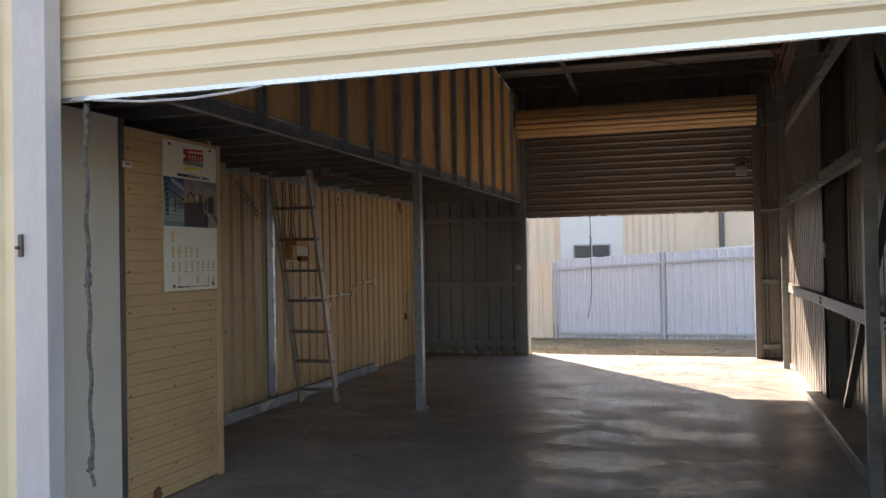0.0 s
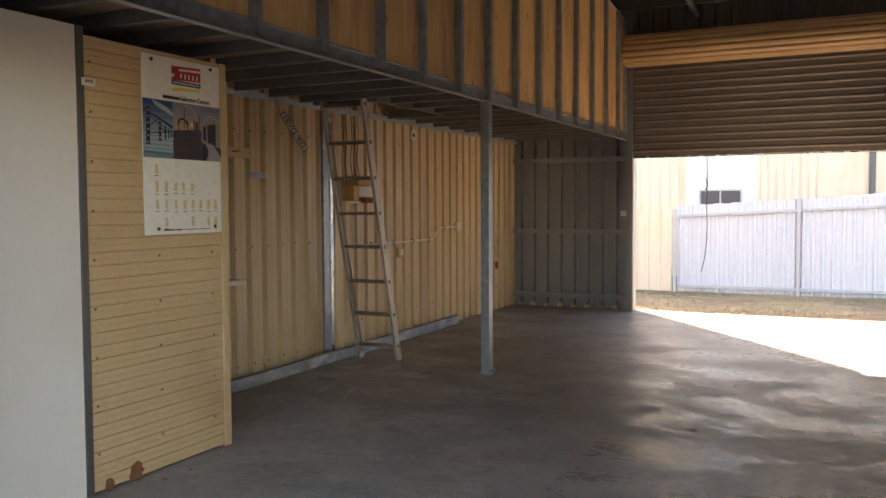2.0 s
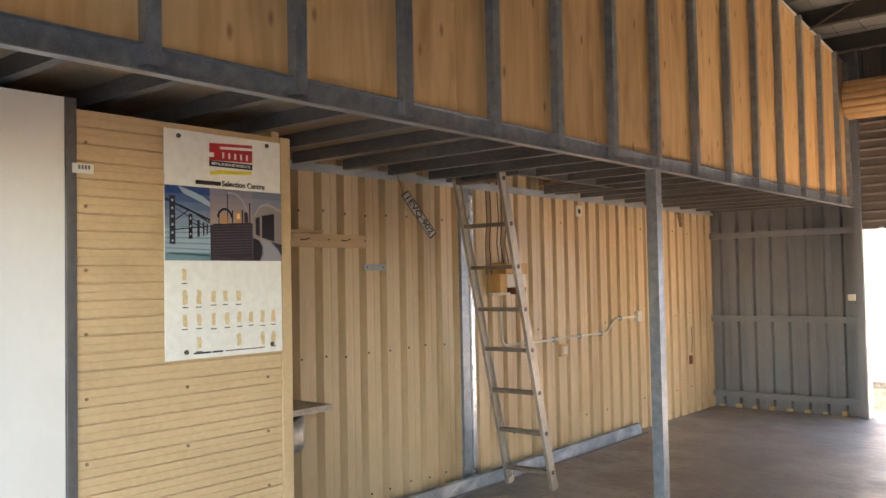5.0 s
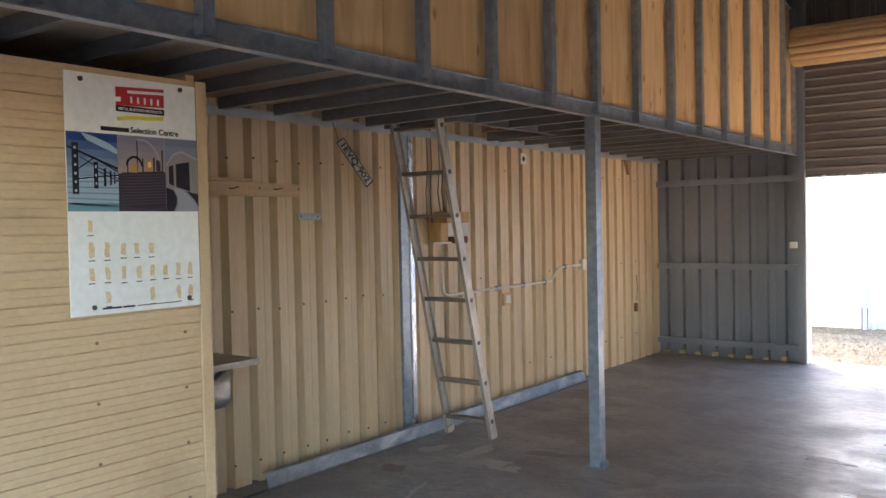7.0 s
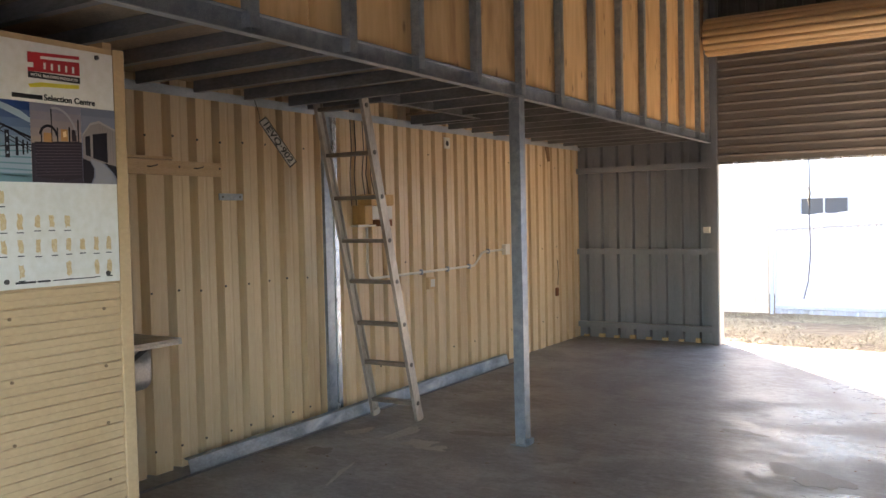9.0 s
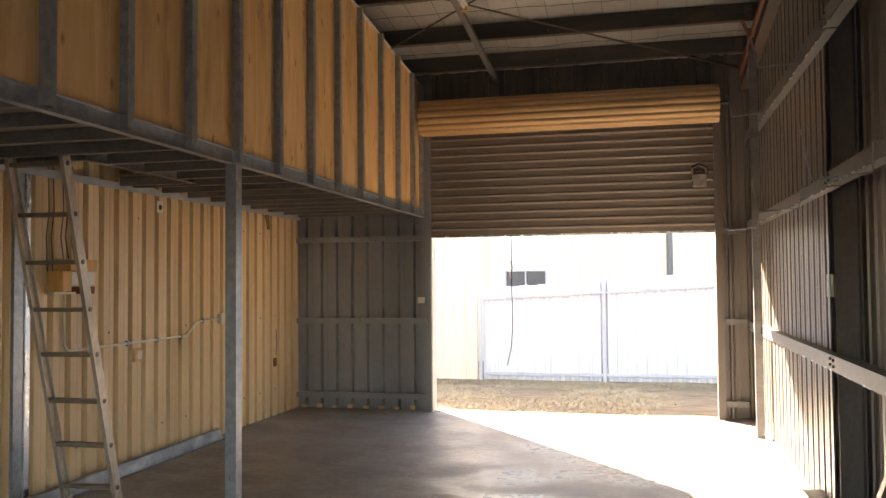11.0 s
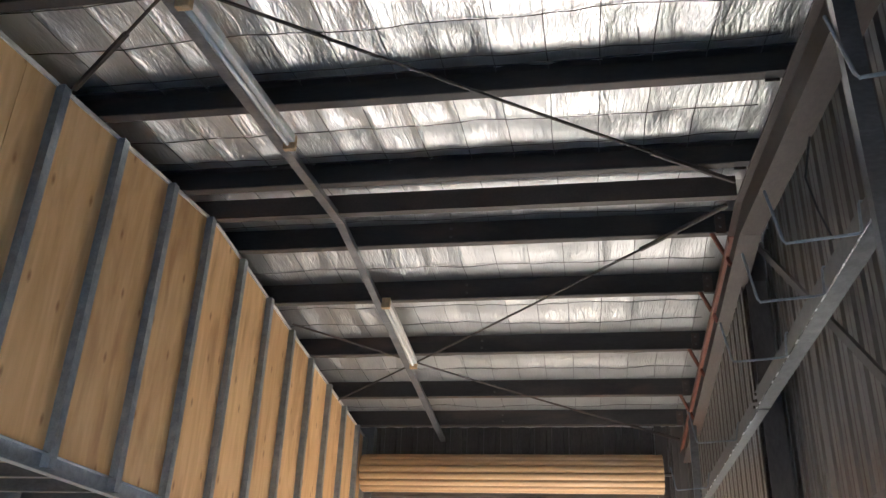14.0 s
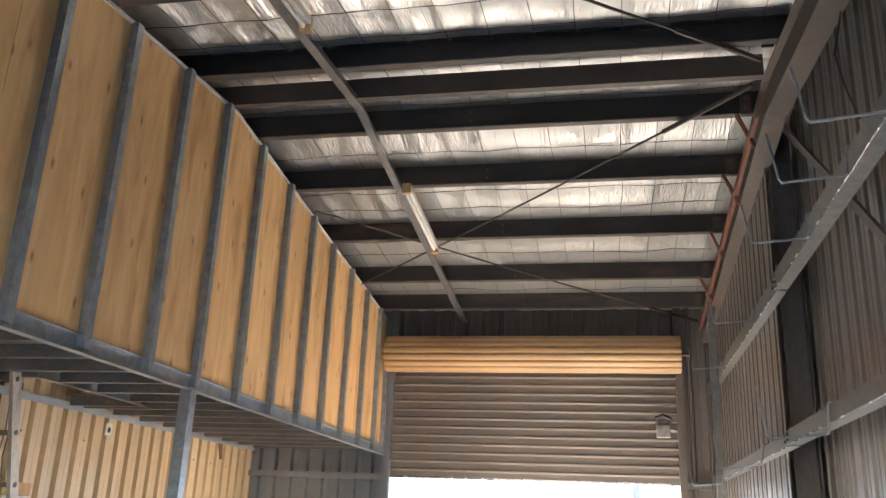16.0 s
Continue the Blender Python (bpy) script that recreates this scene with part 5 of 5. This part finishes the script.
def build_left_wall_things():
    # number plate
    m = Matrix.Translation((-4.13, 7.93, 2.075)) @ Matrix.Rotation(radians(-33), 4, 'Z') @ Matrix(((0, 0, 1, 0), (1, 0, 0, 0), (0, 1, 0, 0), (0, 0, 0, 1))) @ Matrix.Rotation(radians(-56), 4, 'Z') @ Matrix.Rotation(radians(-40), 4, 'X')
    pl = thing("number_plate", "white number plate with black letters hung askew", "number plate", "", "", (-4.13, 7.93, 2.07))
    part("plate", box(-0.186, 0.186, -0.0535, 0.0535, -0.001, 0.001, 0.0006, m), M["plate_white"], pl)
    bm = bmesh.new()
    for a in ((-0.186, 0.186, 0.0445, 0.0535), (-0.186, 0.186, -0.0535, -0.0445), (-0.186, -0.176, -0.0445, 0.0445), (0.176, 0.186, -0.0445, 0.0445)):
        bx(bm, a[0], a[1], a[2], a[3], 0.0011, 0.0022, 0, m)
    part("border", bm, M["black"], pl)
    lettering("1EVQ\u00b7902", 0.094, M["black"], pl, m @ Matrix.Translation((0, 0, 0.0012)) @ Matrix.Diagonal((0.83, 1.0, 1.0, 1)), "lettering", "bold black plate number")
    part("wire", rod(bmesh.new(), [(-4.20, 7.84, 2.20), (-4.22, 7.85, 2.27), (-4.235, 7.84, 2.33), (-4.24, 7.83, 2.36)], 0.0025, 6), M["dark_steel"], pl)
    # timber rail with hooks
    rail = thing("hook_board", "raw pine board with bent nails screwed on the wall", "shelf rail", "", "", (-4.31, 7.1, 1.83))
    part("board", box(-4.328, -4.303, 6.45, 7.575, 1.835, 1.925, 0.002), M["timber_h"], rail)
    part("shelf", box(-4.328, -4.24, 6.45, 7.12, 1.926, 1.942, 0.002), M["timber_h"], rail, "thin split board")
    for y in (6.98, 7.34):
        part("nail", rod(bmesh.new(), [(-4.31, y, 1.885), (-4.27, y, 1.88), (-4.262, y + 0.04, 1.892)], 0.004, 6), M["dark_steel"], rail)
    for y in (7.22, 7.555):
        part("screw", rod(bmesh.new(), [(-4.304, y, 1.888), (-4.300, y, 1.888)], 0.007, 8), M["dark_steel"], rail)
    br = thing("wall_bracket", "small galvanised strap bracket on the wall", "bracket", "", "", (-4.31, 7.67, 1.68))
    part("strap", box(-4.328, -4.318, 7.56, 7.775, 1.682, 1.728, 0.003), M["galv"], br)
    for y in (7.59, 7.745):
        part("screw", rod(bmesh.new(), [(-4.32, y, 1.705), (-4.313, y, 1.705)], 0.006, 8), M["dark_steel"], br)
    # steel column in the wall
    col = thing("wall_column", "galvanised steel column against the tan sheeting", "column", "", "structure")
    part("web", box(-4.345, -4.302, 8.615, 8.709, 0.002, 2.40, 0.003), M["galv"], col)
    # Brighter steel on the flanges puts the reflected door light into their colour.
    part("flange", box(-4.345, -4.288, 8.711, 8.722, 0.002, 2.40, 0.002), M["bright_galv"], col)
    part("flange", box(-4.345, -4.300, 8.724, 8.775, 0.002, 2.40, 0.002), M["bright_galv"], col)
    # loose channel along the wall foot
    for a, b, x, k in ((7.09, 8.92, -4.140, 0.004), (8.86, 11.42, -4.155, 0.024)):
        prof = [(0, 0), (0.0, 0.004), (0.022, 0.092), (0.060, 0.098), (0.061, 0.094), (0.026, 0.088), (0.005, 0.003), (0.004, 0)]
        ch = part("floor_channel", extrude(prof, a, b, lambda u, v, q: (x - u - (q - a) * k, q, v)), M["weathered_galv"])
        tagged(ch, "weathered galvanised channel lying along the wall foot", "steel channel", "channels along the wall foot")
    # Dark strip added for the dark gap line beside the slab edge.
    tagged(part("floor_angle", extrude([(0, 0), (0.012, 0), (0.012, 0.003), (0.004, 0.003), (0.004, 0.012), (0, 0.012)], 6.0, 11.45, lambda u, v, q: (-4.125 - (max(q - 9.0, 0)) * 0.02 + u, q, v)), M["dark_grey_paint"]), "thin dark strip standing in for the slab edge joint", "steel angle")
    # boxes on the wall
    bxs = thing("timber_block", "pine blocks fixed to the wall behind the ladder", "timber block", "", "", (-4.3, 9.2, 1.4))
    part("block", box(-4.328, -4.20, 8.985, 9.085, 1.495, 1.645, 0.004), M["varnished"], bxs)
    part("plank", box(-4.328, -4.19, 9.06, 9.37, 1.646, 1.735, 0.004), M["varnished"], bxs)
    mb = thing("junction_box", "white plastic junction box with a faded label", "electrical box", "", "", (-4.3, 9.3, 1.45))
    part("body", box(-4.328, -4.215, 9.105, 9.38, 1.535, 1.640, 0.006), M["white_pl"], mb)
    part("label", box(-4.328, -4.213, 9.215, 9.375, 1.475, 1.53, 0.003), M["rust"], mb, "faded brown lower cover")
    part("bracket", box(-4.328, -4.25, 8.96, 9.20, 1.475, 1.490, 0.002), M["white_pl"], mb)
    # conduit with saddles
    cd = thing("conduit", "pale plastic conduit run across the wall sheeting", "conduit", "", "", (-4.3, 10, 1.04))
    pts = [(-4.315, 9.155, 1.47), (-4.315, 9.155, 1.12), (-4.315, 9.16, 1.085), (-4.315, 9.185, 1.055), (-4.315, 9.23, 1.045), (-4.315, 10.88, 1.052), (-4.315, 10.93, 1.065), (-4.315, 11.06, 1.165), (-4.315, 11.12, 1.18), (-4.315, 11.55, 1.185)]
    part("pipe", rod(bmesh.new(), pts, 0.011, 10), M["white_pl"], cd, "", True)
    for y in (9.5, 9.95, 10.4, 10.8, 11.2):
        z = 1.05 if y < 11 else 1.182
        part("saddle", box(-4.33, -4.300, y - 0.012, y + 0.012, z - 0.024, z + 0.024, 0.003), M["galv"], cd)
    part("end_box", box(-4.33, -4.28, 11.52, 11.62, 1.13, 1.24, 0.005), M["white_pl"], cd)
    # small fittings
    sw = thing("outlet_box", "small tan outlet box on the wall", "electrical box", "", "", (-4.3, 10.1, 0.92))
    part("body", box(-4.33, -4.295, 10.04, 10.16, 0.885, 0.995, 0.005), M["timber"], sw)
    part("cover", box(-4.294, -4.289, 10.065, 10.135, 0.905, 0.975, 0.003), M["white_pl"], sw)
    hp = thing("vent_cover", "small white plate with a hole high on the wall", "plate", "", "", (-4.3, 10.45, 2.2))
    part("plate", box(-4.33, -4.318, 10.40, 10.50, 2.185, 2.29, 0.004), M["white_pl"], hp)
    part("hole", rod(bmesh.new(), [(-4.3185, 10.45, 2.235), (-4.3165, 10.45, 2.235)], 0.025, 12), M["black"], hp)
    wires = thing("cable_bundle", "grey and black cables dropping from the loft", "cable", "", "", (-4.3, 9.0, 1.7))
    for k, (y, x) in enumerate(((8.93, -4.29), (8.97, -4.28), (9.10, -4.30), (9.13, -4.285), (9.20, -4.29))):
        part("wire", rod(bmesh.new(), [(x, y, 2.44), (x + 0.01, y + 0.006, 2.1), (x - 0.005, y - 0.004, 1.9), (x, y + 0.01 * k, 1.736 if k > 1 else 1.646)], 0.0045, 6), M["cable"] if k % 2 else M["column"], wires)
    tri = thing("paper_wedge", "brown paper wedge stuck under the loft", "scrap", "", "", (-4.3, 12.7, 2.2))
    part("scrap", extrude([(0, 0), (0.10, 0.02), (0.13, -0.16), (0.07, -0.17)], -4.325, -4.318, lambda u, v, q: (q, 12.62 + u, 2.33 + v)), M["mud"], tri)
    lock = thing("door_bolt", "brown rusty bolt with a wire on the wall", "bolt", "", "", (-4.3, 12.9, 0.58))
    part("plate", box(-4.33, -4.305, 12.85, 12.91, 0.57, 0.67, 0.006), M["rust"], lock)
    part("wire", rod(bmesh.new(), [(-4.315, 12.90, 0.70), (-4.31, 12.91, 0.85), (-4.315, 12.90, 1.0)], 0.004, 6), M["dark_steel"], lock)
    bx2 = thing("outlet_box", "small white outlet box on the door post", "electrical box", "", "", (-2.68, 13.48, 1.3))
    part("body", box(-2.735, -2.66, 13.445, 13.49, 1.29, 1.36, 0.005), M["white_pl"], bx2)
    # sheeting screws
    for wall, ys, zs in (("wall_left", [6.790 + 0.2025 * i for i in range(9)], (0.14, 1.11, 2.07)), ("wall_left_far", [9.32 + 0.398 * i for i in range(10)], (0.3, 1.15, 2.1))):
        par = bpy.data.objects[wall]
        src = None
        rng = random.Random(2)
        for y in ys:
            for z in zs:
                if wall == "wall_left_far" and rng.random() < 0.45:
                    continue
                dz, dy = rng.uniform(-0.012, 0.012), rng.uniform(-0.012, 0.012)
                if src is None:
                    src = part("screw", rod(bmesh.new(), [(XL - 0.001, y, z), (XL + 0.006, y, z)], 0.008, 6), M["dark_steel"], par)
                    o = (y, z)
                else:
                    share("screw", src, par, (0, y + dy - o[0], z + dz - o[1]))


build_left_wall_things()


def build_foam_plugs():
    wall = bpy.data.objects["wall_rear_left"]
    rng = random.Random(14)
    x = XL + 0.10
    while x < JL - 0.12:
        h = rng.uniform(0.03, 0.06)
        part("foam_plug", box(x - 0.035, x + rng.uniform(0.015, 0.04), 13.545, 13.592, 0.004, h, 0.006), M["swatch"], wall, "yellow foam closure")
        x += 0.20


build_foam_plugs()


def build_sink():
    s = thing("sink", "stained stainless steel trough sink on the store wall", "sink", "", "", (-3.8, 6.2, 0.7))
    part("bench_top", box(-4.25, -3.50, 5.99, 6.50, 0.945, 0.957, 0.002), M["stainless"], s)
    part("front_lip", box(-3.515, -3.498, 5.99, 6.50, 0.925, 0.9445, 0.002), M["stainless"], s)
    bm = box(-4.05, -3.60, 6.03, 6.42, 0.70, 0.944)
    es = [e for e in bm.edges if (e.verts[0].co.z + e.verts[1].co.z) / 2 < 0.9]
    bmesh.ops.bevel(bm, geom=es, offset=0.06, segments=4, affect='EDGES', profile=0.5)
    part("bowl", bm, M["stainless"], s, "dented steel bowl", True)
    part("bracket", rod(bmesh.new(), [(-3.55, 5.99, 0.74), (-3.55, 6.35, 0.94)], 0.012, 6), M["dark_steel"], s)
    part("waste_pipe", rod(bmesh.new(), [(-3.85, 6.2, 0.69), (-3.85, 6.2, 0.5), (-3.95, 6.0, 0.42)], 0.02, 10), M["white_pl"], s)
    part("leg", rod(bmesh.new(), [(-4.2, 6.44, 0.0), (-4.2, 6.44, 0.945)], 0.015, 8), M["galv"], s)
    part("leg", rod(bmesh.new(), [(-4.2, 6.04, 0.0), (-4.2, 6.04, 0.945)], 0.015, 8), M["galv"], s)


build_sink()


# ---------------- things on the right wall and doors ----------------
def build_right_wall_things():
    rng = random.Random(6)
    for y, z, h in ((5.6, 3.05, 0.22), (6.61, 3.05, 0.22), (7.2, 3.05, 0.22), (8.03, 3.05, 0.20), (9.86, 3.05, 0.20), (11.67, 3.05, 0.18), (7.965, 2.05, 0.22), (9.964, 2.05, 0.20), (12.3, 2.05, 0.15)):
        t = rng.uniform(-0.02, 0.02)
        o = 0.012 if y > 9.1 else 0.0
        top = (3.166 if z > 3 else 2.186) - o * 0.5
        bm = rod(bmesh.new(), [(1.05 + o, y, top), (0.996 + o, y, top + 0.006), (0.992 + o, y, top - 0.01), (0.985, y, z - 0.005), (0.97, y, z - 0.012), (0.72, y + t, z - 0.035), (0.71, y + t, z - 0.02), (0.68, y + 0.05 + t, z + h)], 0.006, 6)
        tagged(part("wire_hook", bm, M["galv"]), "bent galvanised wire hook hanging on a girt", "hook", "wire hooks on the girts")
    for p, q in (((1.2, 9.25, 4.25), (1.2, 6.92, 2.42)), ((1.2, 9.1, 0.07), (1.2, 6.92, 1.98))):
        a, b = Vector(p), Vector(q)
        d = (b - a).normalized()
        n = d.cross(Vector((1, 0, 0)))
        bm = bmesh.new()
        for u0, u1, w0, w1 in ((-0.03, 0.03, -0.025, -0.02), (-0.03, -0.025, -0.02, 0.025)):
            vs = [bm.verts.new(e + Vector((u, 0, 0)) + n * w) for e in (a, b) for u, w in ((u0, w0), (u1, w0), (u1, w1), (u0, w1))]
            for f in ((0, 1, 2, 3), (7, 6, 5, 4), (0, 4, 5, 1), (1, 5, 6, 2), (2, 6, 7, 3), (3, 7, 4, 0)):
                bm.faces.new([vs[i] for i in f])
        tagged(part("wall_brace", bm, M["column"]), "dark steel angle brace across the wall frame", "brace", "diagonal wall braces")
    lw = part("loose_wire", rod(bmesh.new(), [(1.115, 7.45, 4.02), (1.10, 7.60, 3.85), (1.11, 7.52, 3.62), (1.12, 7.40, 3.40)], 0.006, 6), M["cable"])
    tagged(lw, "dark loose wire drooping from the rafter", "wire")
    pb = thing("switch_box", "white plastic switch box on the steel column", "electrical box", "", "", (1.15, 9.50, 1.45))
    part("body", box(1.09, 1.111, 9.54, 9.66, 1.42, 1.57, 0.006), M["white_pl"], pb)
    part("rocker", box(1.085, 1.0895, 9.58, 9.62, 1.47, 1.52, 0.002), M["white_board"], pb)
    # rear door fittings
    lk = thing("door_lock", "chrome lock case with a black pull on the roller door", "lock", "", "", (0.52, 13.45, 2.6))
    part("case", box(0.45, 0.60, 13.455, 13.512, 2.575, 2.715, 0.008), M["stainless"], lk)
    part("bolt", rod(bmesh.new(), [(0.44, 13.48, 2.66), (0.66, 13.48, 2.66)], 0.010, 8), M["stainless"], lk)
    part("pull", rod(bmesh.new(), [(0.46, 13.48, 2.72), (0.45, 13.44, 2.79), (0.52, 13.43, 2.82), (0.60, 13.44, 2.78), (0.60, 13.48, 2.72)], 0.02, 8), M["cable"], lk)
    cb = thing("pull_cord", "dark frayed cord hanging from the rear roller door", "cord", "", "", (-1.61, 13.5, 2.07))
    pts = [(-1.61, 13.50, 2.075), (-1.605, 13.50, 1.8), (-1.612, 13.50, 1.5), (-1.60, 13.50, 1.2), (-1.602, 13.50, 1.0), (-1.625, 13.50, 0.75), (-1.67, 13.50, 0.56)]
    part("cord", rod(bmesh.new(), pts, 0.006, 6), M["cable"], cb)
    part("knot", rod(bmesh.new(), [(-1.615, 13.5, 1.78), (-1.60, 13.49, 1.70), (-1.62, 13.505, 1.64), (-1.605, 13.5, 1.58)], 0.012, 6), M["rope"], cb, "pale tangled twine")
    rp = thing("door_rope", "black and white rope hanging from the front roller door", "rope", "", "", (-2.69, 3.99, 2.2))
    pts = [(-2.690 + 0.006 * math.sin(i * 0.9) + 0.014 * i / 40, 3.985, 2.19 - 1.69 * i / 40) for i in range(41)]
    bm = bmesh.new()
    for k in range(3):
        tw = [(x + 0.006 * math.cos(i * 1.6 + k * 2.09), y + 0.006 * math.sin(i * 1.6 + k * 2.09), z) for i, (x, y, z) in enumerate([(pts[j // 3][0], 3.985, 2.19 - 1.69 * j / 123) for j in range(121)])]
        rod(bm, tw, 0.0055, 5)
    part("strand", bm, M["rope"], rp)
    for z in (2.18, 1.40, 0.56):
        part("knot", rod(bmesh.new(), [(-2.692, 3.985, z - 0.03), (-2.675, 3.98, z - 0.01), (-2.689, 3.99, z + 0.01), (-2.680, 3.985, z + 0.03)], 0.014, 8), M["rope"], rp)
    part("frayed_end", rod(bmesh.new(), [(-2.680, 3.985, 0.52), (-2.670, 3.985, 0.49), (-2.664, 3.985, 0.46)], 0.008, 6), M["rope"], rp)
    lt = thing("door_latch", "rusty latch plate on the front door post", "latch", "", "", (-2.89, 3.80, 1.55))
    part("plate", box(-2.902, -2.880, 3.795, 3.8095, 1.51, 1.61, 0.003), M["dark_steel"], lt)
    part("pin", rod(bmesh.new(), [(-2.892, 3.796, 1.55), (-2.892, 3.775, 1.55)], 0.008, 8), M["dark_steel"], lt)
    for x in (-2.84, 0.76):
        part("bolt", rod(bmesh.new(), [(x, YF - 0.006, 2.242), (x, YF - 0.024, 2.242)], 0.012, 8), M["dark_steel"], bpy.data.objects["door_2"])
    cbl = thing("loose_cable", "thin grey cable drooping below the front door", "cable", "", "", (-2.3, 3.93, 2.25))
    part("cable", rod(bmesh.new(), [(-2.6, 3.93, 2.210), (-2.35, 3.925, 2.184), (-2.1, 3.925, 2.180), (-1.9, 3.93, 2.192), (-1.75, 3.93, 2.210)], 0.006, 6), M["fence_rail"], cbl)


build_right_wall_things()


def build_floor_marks():
    rng = random.Random(9)
    def blot(name, label, cat, mat, x, y, rx, ry, ang, jag=0.5, n=44, t=0.0012):
        pts = []
        o = rng.uniform(0, 50)
        for k in range(n):
            a = k * math.tau / n
            r = 1 + jag * (noise.noise(Vector((math.cos(a) * 1.3 + o, math.sin(a) * 1.3, o))) * 1.6 + 0.5 * noise.noise(Vector((math.cos(a) * 4 + o, math.sin(a) * 4, o))))
            u, v = rx * r * math.cos(a), ry * r * math.sin(a)
            pts.append((x + u * math.cos(ang) - v * math.sin(ang), y + u * math.sin(ang) + v * math.cos(ang)))
        tagged(part(name, flat_poly(pts, lambda u, v, d: (u, v, 0.0004 + d), t), mat), label, cat)
    pale = surface("spilt_pale_grout", (0.38, 0.345, 0.295), (0.46, 0.42, 0.365), 0.75, 0.0, 12, (1, 1, 1), 60, 0.2)
    dark = surface("oil_stain", (0.13, 0.108, 0.09), (0.21, 0.18, 0.152), 0.45, 0.0, 9, (1, 1, 1), 60, 0.2)
    for x, y, rx, ry in ((-3.57, 8.49, 0.05, 0.20), (-3.13, 8.28, 0.09, 0.06), (-3.88, 8.41, 0.06, 0.12), (-3.35, 7.54, 0.02, 0.18), (-3.30, 8.35, 0.10, 0.10)):
        blot("floor_patch", "pale dried cement patch on the concrete floor", "stain", pale, x, y, rx, ry, rng.uniform(-0.4, 0.4))
    for x, y, rx, ry in ((-0.90, 8.74, 0.25, 0.14), (-3.06, 8.75, 0.22, 0.05), (-3.8, 7.88, 0.10, 0.09), (-1.45, 9.6, 0.12, 0.05), (-0.3, 9.2, 0.10, 0.06)):
        blot("floor_stain", "dark oily stain on the concrete floor", "stain", dark, x, y, rx, ry, rng.uniform(-0.6, 0.6))


build_floor_marks()


def build_debris():
    rng = random.Random(21)
    verts, faces = [], []
    for i in range(110):
        x, y = rng.uniform(-4.0, 0.8), 5.0 + 8.3 * rng.random()
        l, w, h = rng.uniform(0.003, 0.013), rng.uniform(0.002, 0.005), rng.uniform(0.001, 0.004)
        a = rng.uniform(0, math.tau)
        n = len(verts)
        for sx, sy, z in ((-1, -1, 0), (1, -1, 0), (1, 1, 0), (-1, 1, 0), (-0.7, -0.5, 1), (0.8, -0.6, 1), (0.6, 0.7, 1), (-0.8, 0.5, 1)):
            u, v = sx * l, sy * w
            verts.append((x + u * math.cos(a) - v * math.sin(a), y + u * math.sin(a) + v * math.cos(a), z * h))
        faces += [(n, n + 1, n + 5, n + 4), (n + 1, n + 2, n + 6, n + 5), (n + 2, n + 3, n + 7, n + 6), (n + 3, n, n + 4, n + 7), (n + 4, n + 5, n + 6, n + 7), (n + 3, n + 2, n + 1, n)]
    me = bpy.data.meshes.new("floor_debris")
    me.from_pydata(verts, [], faces)
    me.materials.append(M["mud"])
    tagged(new("floor_debris", me), "small dark chips and grit scattered on the concrete", "debris", "", "stuff")


build_debris()
